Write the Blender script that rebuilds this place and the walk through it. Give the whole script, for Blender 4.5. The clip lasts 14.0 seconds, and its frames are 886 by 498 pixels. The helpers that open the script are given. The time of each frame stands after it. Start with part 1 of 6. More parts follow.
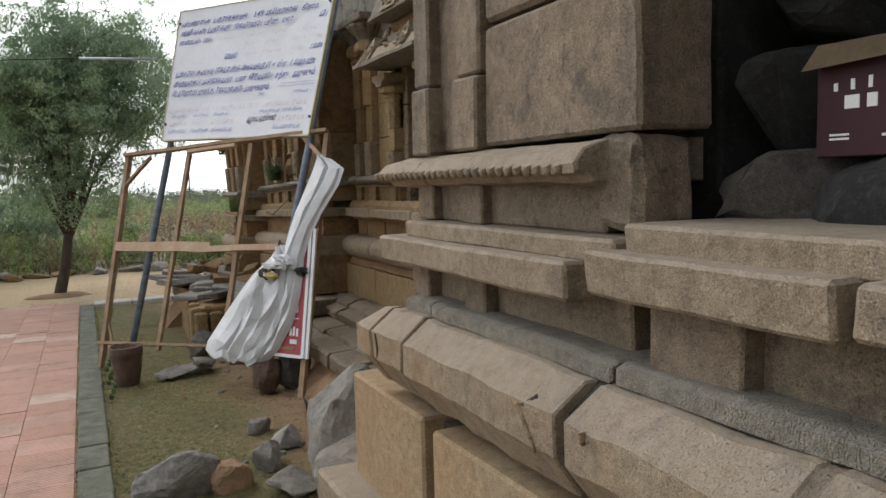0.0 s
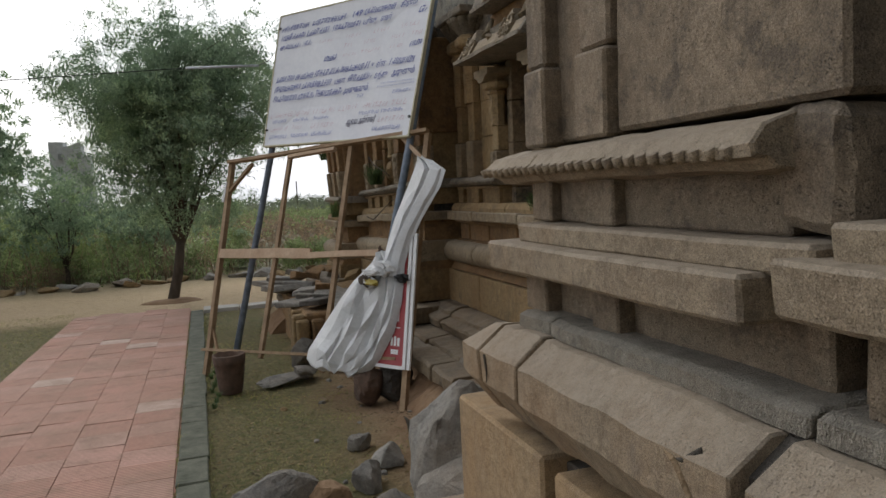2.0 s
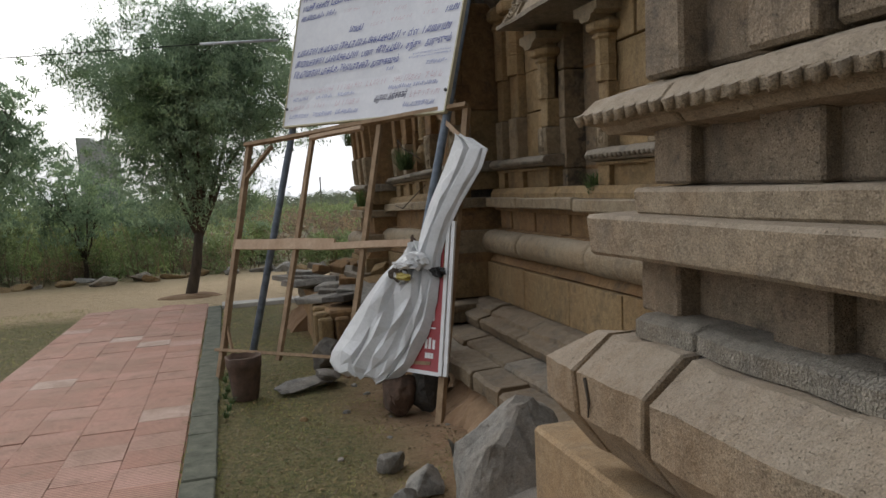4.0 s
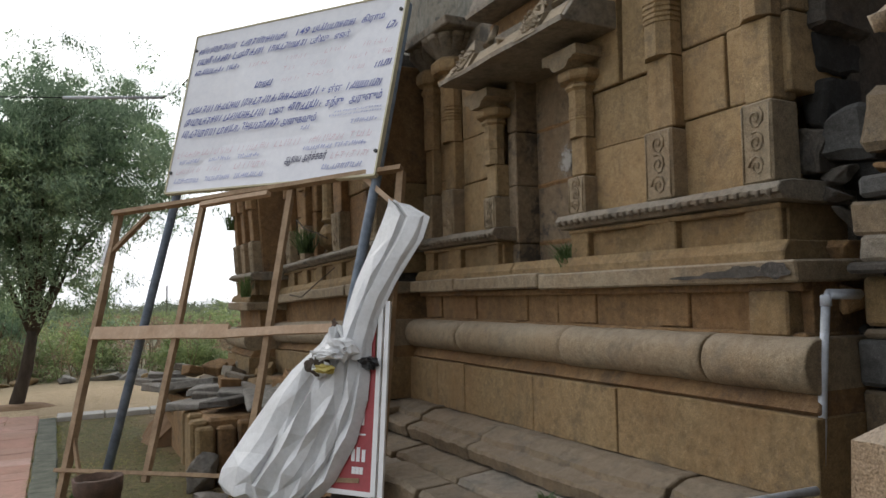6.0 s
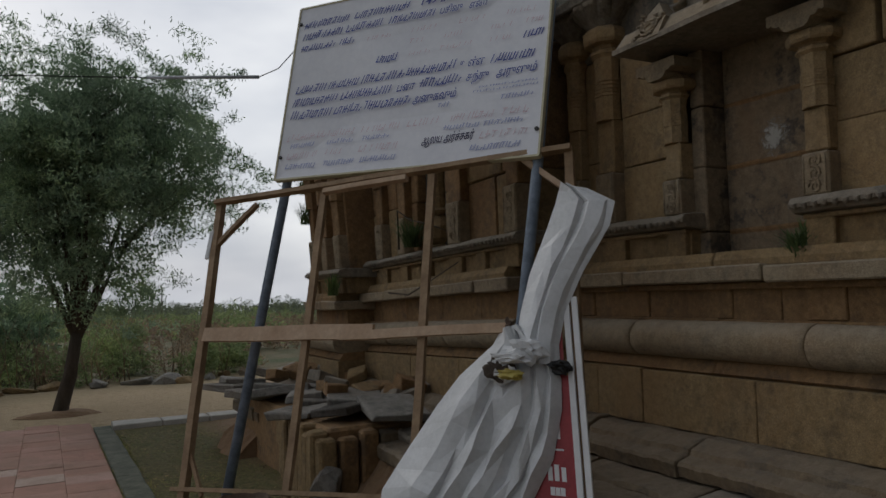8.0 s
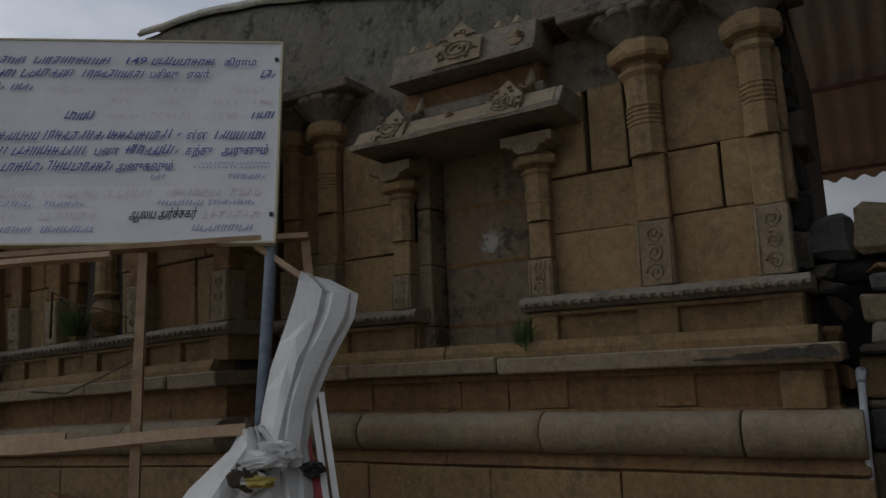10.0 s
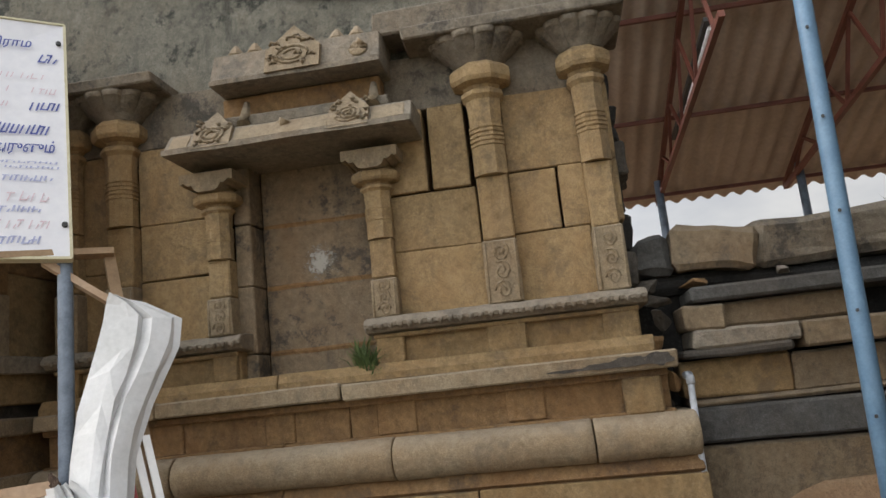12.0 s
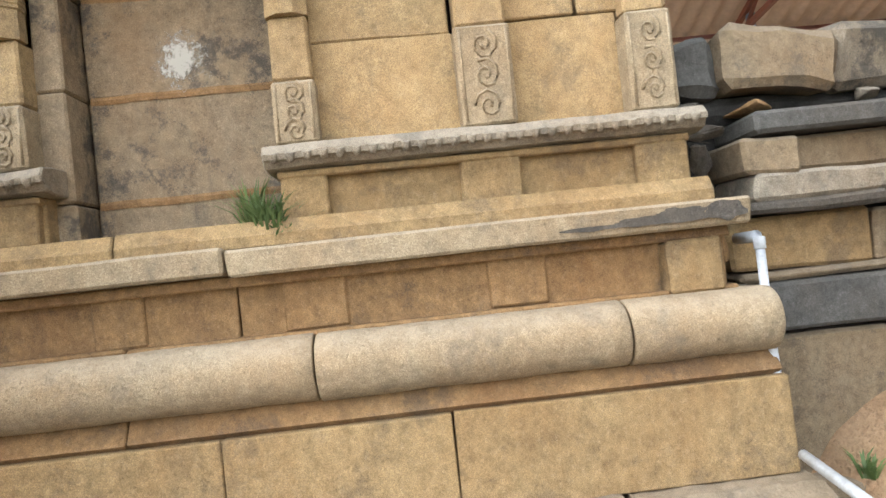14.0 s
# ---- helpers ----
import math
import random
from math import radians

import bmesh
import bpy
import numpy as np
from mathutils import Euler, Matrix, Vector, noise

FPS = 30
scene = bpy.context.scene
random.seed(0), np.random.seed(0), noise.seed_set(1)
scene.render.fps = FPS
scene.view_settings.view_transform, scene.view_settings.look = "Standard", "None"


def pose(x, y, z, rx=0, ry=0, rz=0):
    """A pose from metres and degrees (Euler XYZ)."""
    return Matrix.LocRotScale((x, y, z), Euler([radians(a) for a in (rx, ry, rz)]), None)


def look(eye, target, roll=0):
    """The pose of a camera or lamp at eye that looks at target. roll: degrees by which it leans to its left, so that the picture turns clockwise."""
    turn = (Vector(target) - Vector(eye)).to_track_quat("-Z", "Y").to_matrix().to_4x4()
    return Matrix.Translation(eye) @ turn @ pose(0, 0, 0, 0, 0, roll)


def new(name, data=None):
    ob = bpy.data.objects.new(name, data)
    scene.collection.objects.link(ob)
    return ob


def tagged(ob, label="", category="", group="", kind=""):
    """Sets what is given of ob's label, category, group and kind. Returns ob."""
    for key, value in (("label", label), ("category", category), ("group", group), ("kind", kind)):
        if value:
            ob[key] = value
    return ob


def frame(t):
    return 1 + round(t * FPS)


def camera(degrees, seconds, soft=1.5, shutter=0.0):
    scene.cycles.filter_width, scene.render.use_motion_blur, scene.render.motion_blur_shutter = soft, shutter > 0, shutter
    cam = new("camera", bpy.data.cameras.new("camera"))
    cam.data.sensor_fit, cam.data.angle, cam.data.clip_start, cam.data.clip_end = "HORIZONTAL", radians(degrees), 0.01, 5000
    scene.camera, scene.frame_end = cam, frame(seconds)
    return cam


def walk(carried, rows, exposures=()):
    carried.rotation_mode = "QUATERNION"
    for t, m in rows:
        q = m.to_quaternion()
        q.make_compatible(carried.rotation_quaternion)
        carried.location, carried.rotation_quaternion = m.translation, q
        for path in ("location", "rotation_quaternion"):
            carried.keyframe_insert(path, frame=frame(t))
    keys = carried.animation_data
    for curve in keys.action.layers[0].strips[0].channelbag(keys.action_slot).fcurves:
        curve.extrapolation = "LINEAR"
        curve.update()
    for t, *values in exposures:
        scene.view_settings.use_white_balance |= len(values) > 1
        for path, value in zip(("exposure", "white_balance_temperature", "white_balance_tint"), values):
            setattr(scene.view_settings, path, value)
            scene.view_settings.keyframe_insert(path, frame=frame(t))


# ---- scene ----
cam = camera(61.8, 14.0)
PATH = [
    (0, (0.258, 0.281, 1.561), (1.126, 2.073, 1.375), -1.5),
    (0.5, (0.308, 0.33, 1.568), (1.111, 2.153, 1.387), -1.8),
    (1, (0.367, 0.409, 1.575), (1.064, 2.277, 1.408), -2.3),
    (1.5, (0.411, 0.498, 1.556), (1.03, 2.393, 1.393), -2.2),
    (2, (0.359, 0.608, 1.543), (0.976, 2.503, 1.376), -2.7),
    (2.5, (0.378, 0.759, 1.503), (0.947, 2.672, 1.365), -3.2),
    (5, (0.461, 1.719, 1.356), (1.022, 3.629, 1.161), -2.4),
    (5.5, (0.388, 1.987, 1.243), (1.167, 3.827, 1.174), -1.6),
    (6, (0.282, 2.217, 1.239), (1.21, 3.984, 1.361), -1.2),
    (6.5, (0.153, 2.416, 1.253), (1.101, 4.173, 1.385), -0.9),
    (7, (-0.036, 2.681, 1.21), (0.861, 4.466, 1.319), -1.9),
    (9.5, (-0.646, 3.528, 1.269), (0.788, 4.887, 1.579), -0.9),
    (10, (-0.782, 3.688, 1.277), (0.923, 4.68, 1.604), -2.4),
    (10.5, (-0.922, 3.854, 1.31), (0.89, 4.642, 1.619), -3.0),
    (11, (-0.916, 3.977, 1.308), (0.902, 4.714, 1.698), -3.8),
    (11.5, (-0.934, 4.182, 1.323), (0.962, 4.693, 1.701), -5.4),
    (12, (-0.827, 4.338, 1.28), (1.124, 4.594, 1.639), -6.0),
    (12.5, (-0.528, 4.544, 1.234), (1.453, 4.604, 1.503), -4.8),
    (13, (-0.243, 4.716, 1.229), (1.752, 4.653, 1.359), -4.1),
    (13.5, (0.103, 4.757, 1.228), (2.1, 4.674, 1.29), -4.8),
    (14, (0.401, 4.815, 1.226), (2.397, 4.7, 1.269), -6.1),
]
EXPOSURES = [(0, -0.7, 6450, 10), (1.0, -1.1, 6450, 10), (2.5, -1.26, 6450, 10), (5.0, -0.8, 6450, 10), (5.6, -0.35, 6450, 10), (6.0, -0.85, 6400, 10), (7.0, -1.75, 6300, 10), (9.3, -2.65, 6250, 10), (10.02, -2.4, 6250, 10), (10.5, -0.9, 6300, 10), (10.8, -0.25, 6400, 10), (11.1, -0.3, 6450, 10), (11.5, -0.85, 6600, 10), (12.0, -0.42, 6650, 10), (12.5, 0.38, 6900, 9), (13.0, 0.72, 6900, 8), (14.0, 1.08, 6400, 8)]
walk(cam, [(t, look(eye, target, roll)) for t, eye, target, roll in PATH], EXPOSURES)

# ---- light ----
SUN_FROM = Vector((-0.25, 0.75, 0.62)).normalized()
world = bpy.data.worlds.new("sky")
world.use_nodes = True
scene.world = world
wn, wl = world.node_tree.nodes, world.node_tree.links
sky = wn.new("ShaderNodeTexSky")
sky.sky_type, sky.sun_disc = "NISHITA", False
sky.sun_elevation = math.asin(SUN_FROM.z)
sky.sun_rotation = math.atan2(SUN_FROM.x, SUN_FROM.y)
sky.dust_density, sky.air_density = 3.0, 1.2
cloud = wn.new("ShaderNodeTexNoise")
cloud.inputs["Scale"].default_value, cloud.inputs["Detail"].default_value = 2.2, 6
cramp = wn.new("ShaderNodeValToRGB")
cramp.color_ramp.elements[0].position, cramp.color_ramp.elements[1].position = 0.36, 0.62
cramp.color_ramp.elements[0].color = (9.0, 9.6, 10.8, 1)
cramp.color_ramp.elements[1].color = (16.5, 16.5, 16.5, 1)
wmap = wn.new("ShaderNodeMapping")
wmap.inputs["Scale"].default_value = (1, 1, 2.6)
wco = wn.new("ShaderNodeTexCoord")
wl.new(wco.outputs["Generated"], wmap.inputs["Vector"])
wl.new(wmap.outputs["Vector"], cloud.inputs["Vector"])
wl.new(cloud.outputs["Fac"], cramp.inputs["Fac"])
wmix = wn.new("ShaderNodeMix")
wmix.data_type = "RGBA"
wmix.inputs[0].default_value = 0.8
wl.new(sky.outputs["Color"], wmix.inputs[6])
wl.new(cramp.outputs["Color"], wmix.inputs[7])
# the cloud layer glows towards the hidden sun
wdot = wn.new("ShaderNodeVectorMath")
wdot.operation = "DOT_PRODUCT"
wdot.inputs[1].default_value = Vector((-0.18, 0.95, 0.22)).normalized()
wl.new(wco.outputs["Generated"], wdot.inputs[0])
wglow = wn.new("ShaderNodeMapRange")
wglow.interpolation_type = "SMOOTHSTEP"
wglow.inputs[1].default_value, wglow.inputs[2].default_value, wglow.inputs[3].default_value, wglow.inputs[4].default_value = -0.5, 1.0, 0.6, 2.3
wl.new(wdot.outputs["Value"], wglow.inputs[0])
wscale = wn.new("ShaderNodeVectorMath")
wscale.operation = "SCALE"
wl.new(wmix.outputs[2], wscale.inputs[0])
wl.new(wglow.outputs[0], wscale.inputs["Scale"])
wl.new(wscale.outputs[0], wn["Background"].inputs["Color"])
wn["Background"].inputs["Strength"].default_value = 0.12
sun = new("sun", bpy.data.lights.new("sun", "SUN"))
sun.data.energy, sun.data.angle, sun.data.color = 1.2, radians(25), (1.0, 0.94, 0.85)
sun.matrix_world = look(SUN_FROM * 30, (0, 0, 0))


# ---- materials ----
def mat(name, rough=0.85, metal=0.0):
    m = bpy.data.materials.new(name)
    m.use_nodes = True
    b = m.node_tree.nodes["Principled BSDF"]
    b.inputs["Roughness"].default_value, b.inputs["Metallic"].default_value = rough, metal
    return m, m.node_tree.nodes, m.node_tree.links, b


def noise_node(n, l, vec, scale, detail=5, rough=0.6, stretch=None):
    t = n.new("ShaderNodeTexNoise")
    t.inputs["Scale"].default_value, t.inputs["Detail"].default_value, t.inputs["Roughness"].default_value = scale, detail, rough
    if stretch:
        mp = n.new("ShaderNodeMapping")
        mp.inputs["Scale"].default_value = stretch
        l.new(vec, mp.inputs["Vector"])
        vec = mp.outputs["Vector"]
    l.new(vec, t.inputs["Vector"])
    return t.outputs["Fac"]


def ramp(n, l, fac, stops):
    r = n.new("ShaderNodeValToRGB")
    e = r.color_ramp.elements
    while len(e) < len(stops):
        e.new(0.5)
    for el, (p, c) in zip(e, stops):
        el.position, el.color = p, (*c, 1) if len(c) == 3 else c
    l.new(fac, r.inputs["Fac"])
    return r.outputs["Color"]


def grey(v):
    return (v, v, v)


def mix(n, l, fac, a, b, mode="MIX"):
    m = n.new("ShaderNodeMix")
    m.data_type, m.blend_type = "RGBA", mode
    for sock, v in ((0, fac), (6, a), (7, b)):
        if hasattr(v, "links"):
            l.new(v, m.inputs[sock])
        else:
            m.inputs[sock].default_value = v if sock == 0 else (*v, 1)
    return m.outputs[2]


def bump(n, l, bsdf, height, strength, dist, before=None):
    b = n.new("ShaderNodeBump")
    b.inputs["Strength"].default_value, b.inputs["Distance"].default_value = strength, dist
    l.new(height, b.inputs["Height"])
    if before:
        l.new(before, b.inputs["Normal"])
    l.new(b.outputs["Normal"], bsdf.inputs["Normal"])
    return b.outputs["Normal"]


def where(n):
    return n.new("ShaderNodeNewGeometry").outputs["Position"]


def stone(name, light, mid, dark, stain=0.5, pits=1.0, speck=0.5, chisel=0.0, pit_scale=230, pock_scale=150, sky_pale=0.0, pocks=0.3):
    """Weathered granite: grain, pits, patches of grey lichen and dark run-off."""
    m, n, l, b = mat(name, 0.9)
    p = where(n)
    big = noise_node(n, l, p, 1.7, 7, 0.7)
    mottle = noise_node(n, l, p, 24, 5, 0.75)
    fine = noise_node(n, l, p, pit_scale, 4, 0.7)
    grain = noise_node(n, l, p, 330, 2, 0.6)
    patch = noise_node(n, l, p, 4.5, 9, 0.78)
    pock = noise_node(n, l, p, pock_scale, 3, 0.65, (1.0, 0.6, 1.25))
    col = ramp(n, l, big, [(0.3, mid), (0.52, light), (0.72, mid)])
    rnd = n.new("ShaderNodeObjectInfo").outputs["Random"]
    col = mix(n, l, 0.25, col, ramp(n, l, rnd, [(0.0, grey(0.34)), (0.5, grey(0.5)), (1.0, grey(0.64))]), "OVERLAY")
    col = mix(n, l, 0.75, col, ramp(n, l, mottle, [(0.3, grey(0.27)), (0.5, grey(0.5)), (0.7, grey(0.72))]), "OVERLAY")
    flake = noise_node(n, l, p, 62, 5, 0.75)
    col = mix(n, l, ramp(n, l, flake, [(0.54, grey(0)), (0.68, grey(0.5))]), col, tuple(min(1, 1.3 * c + 0.05) for c in light))
    rust = noise_node(n, l, p, 1.1, 6, 0.7, (1, 1, 0.6))
    col = mix(n, l, ramp(n, l, rust, [(0.46, grey(0)), (0.66, grey(0.55))]), col, (light[0] * 0.95, light[1] * 0.74, light[2] * 0.55))
    col = mix(n, l, ramp(n, l, patch, [(0.53, grey(0)), (0.61, grey(stain))]), col, dark)
    drip = noise_node(n, l, p, 3.0, 6, 0.65, (1.6, 1.6, 0.35))
    col = mix(n, l, ramp(n, l, drip, [(0.57, grey(0)), (0.70, grey(stain * 0.8))]), col, dark)
    pale = noise_node(n, l, p, 8.5, 8, 0.75)
    col = mix(n, l, ramp(n, l, pale, [(0.56, grey(0)), (0.70, grey(0.45))]), col, tuple(min(1, 1.25 * c + 0.04) for c in light))
    hole = ramp(n, l, fine, [(0.285, grey(1)), (0.40, grey(0))])
    hm = n.new("ShaderNodeMath")
    hm.operation = "MULTIPLY"
    l.new(hole, hm.inputs[0])
    l.new(ramp(n, l, mottle, [(0.35, grey(speck)), (0.65, grey(speck * 0.45))]), hm.inputs[1])
    col = mix(n, l, hm.outputs[0], col, tuple(0.25 * c for c in mid))
    col = mix(n, l, 0.75, col, ramp(n, l, grain, [(0.3, grey(0.27)), (0.7, grey(0.70))]), "OVERLAY")
    col = mix(n, l, ramp(n, l, pock, [(0.665, grey(0)), (0.72, grey(pocks))]), col, tuple(0.28 * c for c in mid))
    if sky_pale:
        # sky light put into the colour: upward faces paler, broken by mottle
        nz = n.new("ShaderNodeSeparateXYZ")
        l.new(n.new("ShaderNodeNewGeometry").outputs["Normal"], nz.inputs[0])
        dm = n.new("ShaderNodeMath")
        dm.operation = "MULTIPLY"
        l.new(ramp(n, l, nz.outputs["Z"], [(0.25, grey(0)), (0.75, grey(sky_pale))]), dm.inputs[0])
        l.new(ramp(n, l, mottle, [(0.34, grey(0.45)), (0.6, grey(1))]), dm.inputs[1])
        top_tone = 0.9 * sum(light) / 3 + 0.06
        col = mix(n, l, dm.outputs[0], col, tuple(0.6 * 1.15 * c + 0.4 * top_tone for c in light))
    l.new(col, b.inputs["Base Color"])
    pit = ramp(n, l, fine, [(0.265, grey(0)), (0.41, grey(0.9)), (0.8, grey(1.0))])
    nm = bump(n, l, b, noise_node(n, l, p, 11, 7, 0.72), 0.6, 0.016)
    nm = bump(n, l, b, mottle, 0.7 * pits, 0.007, nm)
    nm = bump(n, l, b, flake, 0.5 * pits, 0.003, nm)
    nm = bump(n, l, b, pit, 0.7 * pits, 0.005, nm)
    nm = bump(n, l, b, ramp(n, l, pock, [(0.66, grey(1)), (0.76, grey(0))]), min(1.0, 1.2 * pocks) * pits, 0.005, nm)
    if chisel:
        w = n.new("ShaderNodeTexWave")
        w.bands_direction = "Y"
        w.inputs["Scale"].default_value, w.inputs["Distortion"].default_value, w.inputs["Detail Scale"].default_value = 34, 9.0, 3.0
        l.new(p, w.inputs["Vector"])
        bump(n, l, b, w.outputs["Fac"], chisel, 0.004, nm)
    return m


TAN = stone("tan_granite", (0.259, 0.18, 0.087), (0.207, 0.137, 0.063), (0.075, 0.058, 0.042), 0.42, 1.2, 0.55)
RED = stone("reddish_stained_granite", (0.239, 0.145, 0.064), (0.175, 0.101, 0.046), (0.065, 0.05, 0.038), 0.5, 0.9, 0.4)
GREY = stone("grey_weathered_granite", (0.246, 0.214, 0.167), (0.186, 0.158, 0.116), (0.07, 0.066, 0.058), 0.55, 1.3, 0.85, sky_pale=0.4, pocks=0.6)
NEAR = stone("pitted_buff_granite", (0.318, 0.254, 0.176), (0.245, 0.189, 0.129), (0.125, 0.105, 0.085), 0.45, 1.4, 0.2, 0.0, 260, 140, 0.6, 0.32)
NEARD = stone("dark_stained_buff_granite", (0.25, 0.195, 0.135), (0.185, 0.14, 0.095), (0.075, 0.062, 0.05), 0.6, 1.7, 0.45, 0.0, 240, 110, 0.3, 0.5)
CUT = stone("smooth_cut_granite", (0.35, 0.265, 0.16), (0.29, 0.21, 0.122), (0.13, 0.105, 0.08), 0.25, 0.5, 0.15)
CHIS = stone("chiselled_grey_granite", (0.27, 0.245, 0.20), (0.20, 0.18, 0.145), (0.10, 0.09, 0.08), 0.4, 1.0, 0.5, 0.8, sky_pale=0.35)
STEP = stone("brown_grey_step_granite", (0.201, 0.154, 0.097), (0.154, 0.115, 0.071), (0.07, 0.06, 0.047), 0.55, 1.3, 0.7, sky_pale=0.45)
DARK = stone("blackened_granite", (0.085, 0.075, 0.062), (0.05, 0.045, 0.04), (0.02, 0.02, 0.02), 0.6)
# dark grey stone, its colour darkened further for light blocked in the recess
SLATE = stone("shade_dark_slate_stone", (0.079, 0.079, 0.075), (0.053, 0.053, 0.05), (0.03, 0.03, 0.03), 0.5, 0.6, 0.3)
# near-black colour holds the shade of the hall's inside and open joints
UNLIT = stone("shade_black_rubble", (0.024, 0.024, 0.023), (0.015, 0.015, 0.015), (0.007, 0.007, 0.007), 0.6)
NICHE = stone("sooty_niche_stone", (0.238, 0.183, 0.119), (0.145, 0.115, 0.081), (0.065, 0.057, 0.048), 0.9, 1.0, 0.45)
LICHEN = stone("lichened_black_granite", (0.189, 0.164, 0.127), (0.123, 0.102, 0.074), (0.045, 0.043, 0.038), 0.8, 1.4, 0.7, sky_pale=0.3)
ROCK = stone("fallen_grey_rock", (0.25, 0.237, 0.212), (0.18, 0.17, 0.15), (0.08, 0.08, 0.075), 0.45, 1.6, 0.8)
PALE = stone("pale_carved_granite", (0.289, 0.23, 0.15), (0.239, 0.184, 0.115), (0.12, 0.10, 0.08), 0.35, 1.2, 0.6, sky_pale=0.45, pocks=0.6)
BUFF = stone("pale_yellow_granite", (0.324, 0.231, 0.12), (0.267, 0.183, 0.087), (0.10, 0.08, 0.058), 0.4, 1.1, 0.4, pocks=0.4)
PLASTER = stone("mossy_lime_plaster", (0.18, 0.173, 0.14), (0.086, 0.086, 0.071), (0.035, 0.04, 0.032), 0.95, 2.4, 0.8)
WASH = stone("pale_plaster", (0.50, 0.49, 0.44), (0.38, 0.37, 0.33), (0.14, 0.14, 0.12), 0.6)


def simple(name, c1, c2, scale=12, rough=0.7, metal=0.0, stretch=None, relief=0.2, dist=0.004):
    m, n, l, b = mat(name, rough, metal)
    p = where(n)
    f = noise_node(n, l, p, scale, 6, 0.65, stretch)
    g = noise_node(n, l, p, scale * 9, 3, 0.6, stretch)
    col = ramp(n, l, f, [(0.32, c1), (0.68, c2)])
    col = mix(n, l, 0.35, col, ramp(n, l, g, [(0.3, grey(0.35)), (0.7, grey(0.64))]), "OVERLAY")
    l.new(col, b.inputs["Base Color"])
    bump(n, l, b, g, relief, dist)
    return m


BANK = simple("pale_earth", (0.21, 0.145, 0.082), (0.32, 0.23, 0.14), 5, 0.95, relief=0.8, dist=0.03)
SOIL = simple("red_dirt", (0.203, 0.117, 0.062), (0.281, 0.187, 0.109), 3, 0.95, relief=0.6, dist=0.02)
PAVER = simple("pink_paver", (0.42, 0.20, 0.145), (0.54, 0.29, 0.22), 2.5, 0.8)
KERB = simple("mossy_kerb_concrete", (0.065, 0.075, 0.05), (0.15, 0.15, 0.115), 9, 0.95, relief=0.5, dist=0.01)
CONC = simple("pale_concrete", (0.40, 0.38, 0.34), (0.55, 0.52, 0.47), 5, 0.9)
WOOD = simple("raw_timber", (0.20, 0.125, 0.065), (0.36, 0.25, 0.145), 7, 0.75, stretch=(1, 1, 1))
PLANK = simple("pale_plank", (0.40, 0.27, 0.17), (0.52, 0.38, 0.26), 5, 0.75)
BLUEPIPE = simple("worn_blue_painted_pipe", (0.10, 0.13, 0.17), (0.22, 0.27, 0.34), 14, 0.55)
BLUEPOLE = simple("blue_painted_steel", (0.10, 0.19, 0.30), (0.15, 0.26, 0.38), 9, 0.5)
BOARD = simple("white_painted_sheet", (0.70, 0.71, 0.76), (0.78, 0.79, 0.83), 3, 0.5, relief=0.05)
INK = simple("blue_paint", (0.05, 0.075, 0.28), (0.08, 0.11, 0.38), 30, 0.6)
INKD = simple("dark_blue_paint", (0.02, 0.02, 0.08), (0.03, 0.03, 0.10), 30, 0.6)
INKL = simple("faded_blue_paint", (0.32, 0.36, 0.58), (0.45, 0.48, 0.66), 40, 0.6)
INKP = simple("faded_pink_paint", (0.62, 0.46, 0.52), (0.68, 0.58, 0.62), 40, 0.6)
EDGE = simple("yellowed_board_edge", (0.50, 0.46, 0.30), (0.62, 0.58, 0.42), 20, 0.7)
CLOTH = simple("white_flex_sheet", (0.55, 0.56, 0.555), (0.68, 0.69, 0.70), 5.0, 0.42, relief=0.12, dist=0.006)
REDP = simple("red_printed_panel", (0.28, 0.025, 0.03), (0.36, 0.04, 0.045), 6, 0.45)
WHITE = simple("white_print", (0.72, 0.72, 0.72), (0.8, 0.8, 0.8), 20, 0.6)
YELLOW = simple("yellow_print", (0.33, 0.26, 0.04), (0.42, 0.34, 0.07), 20, 0.5)
PVC = simple("dirty_white_pvc", (0.30, 0.32, 0.34), (0.50, 0.54, 0.60), 14, 0.5)
RUST = simple("red_oxide_steel", (0.124, 0.036, 0.023), (0.176, 0.058, 0.036), 8, 0.6)
TINSHEET = simple("corrugated_sheet", (0.44, 0.36, 0.29), (0.55, 0.46, 0.38), 2.5, 0.6)
BARK = simple("grey_bark", (0.055, 0.04, 0.03), (0.11, 0.085, 0.06), 9, 0.95, stretch=(2, 2, 0.5), relief=0.8, dist=0.03)
CARD = simple("brown_cardboard", (0.20, 0.145, 0.085), (0.27, 0.20, 0.12), 8, 0.85)
MAROON = simple("maroon_carton", (0.033, 0.005, 0.01), (0.045, 0.007, 0.013), 8, 0.7)
TARP = simple("black_sheet", (0.012, 0.013, 0.014), (0.03, 0.032, 0.034), 4, 0.5, relief=0.5, dist=0.03)
CLAY = simple("burnt_clay", (0.06, 0.04, 0.028), (0.14, 0.085, 0.058), 12, 0.9, relief=0.5, dist=0.01)
IRON = simple("black_iron", (0.015, 0.015, 0.015), (0.03, 0.03, 0.03), 12, 0.5)


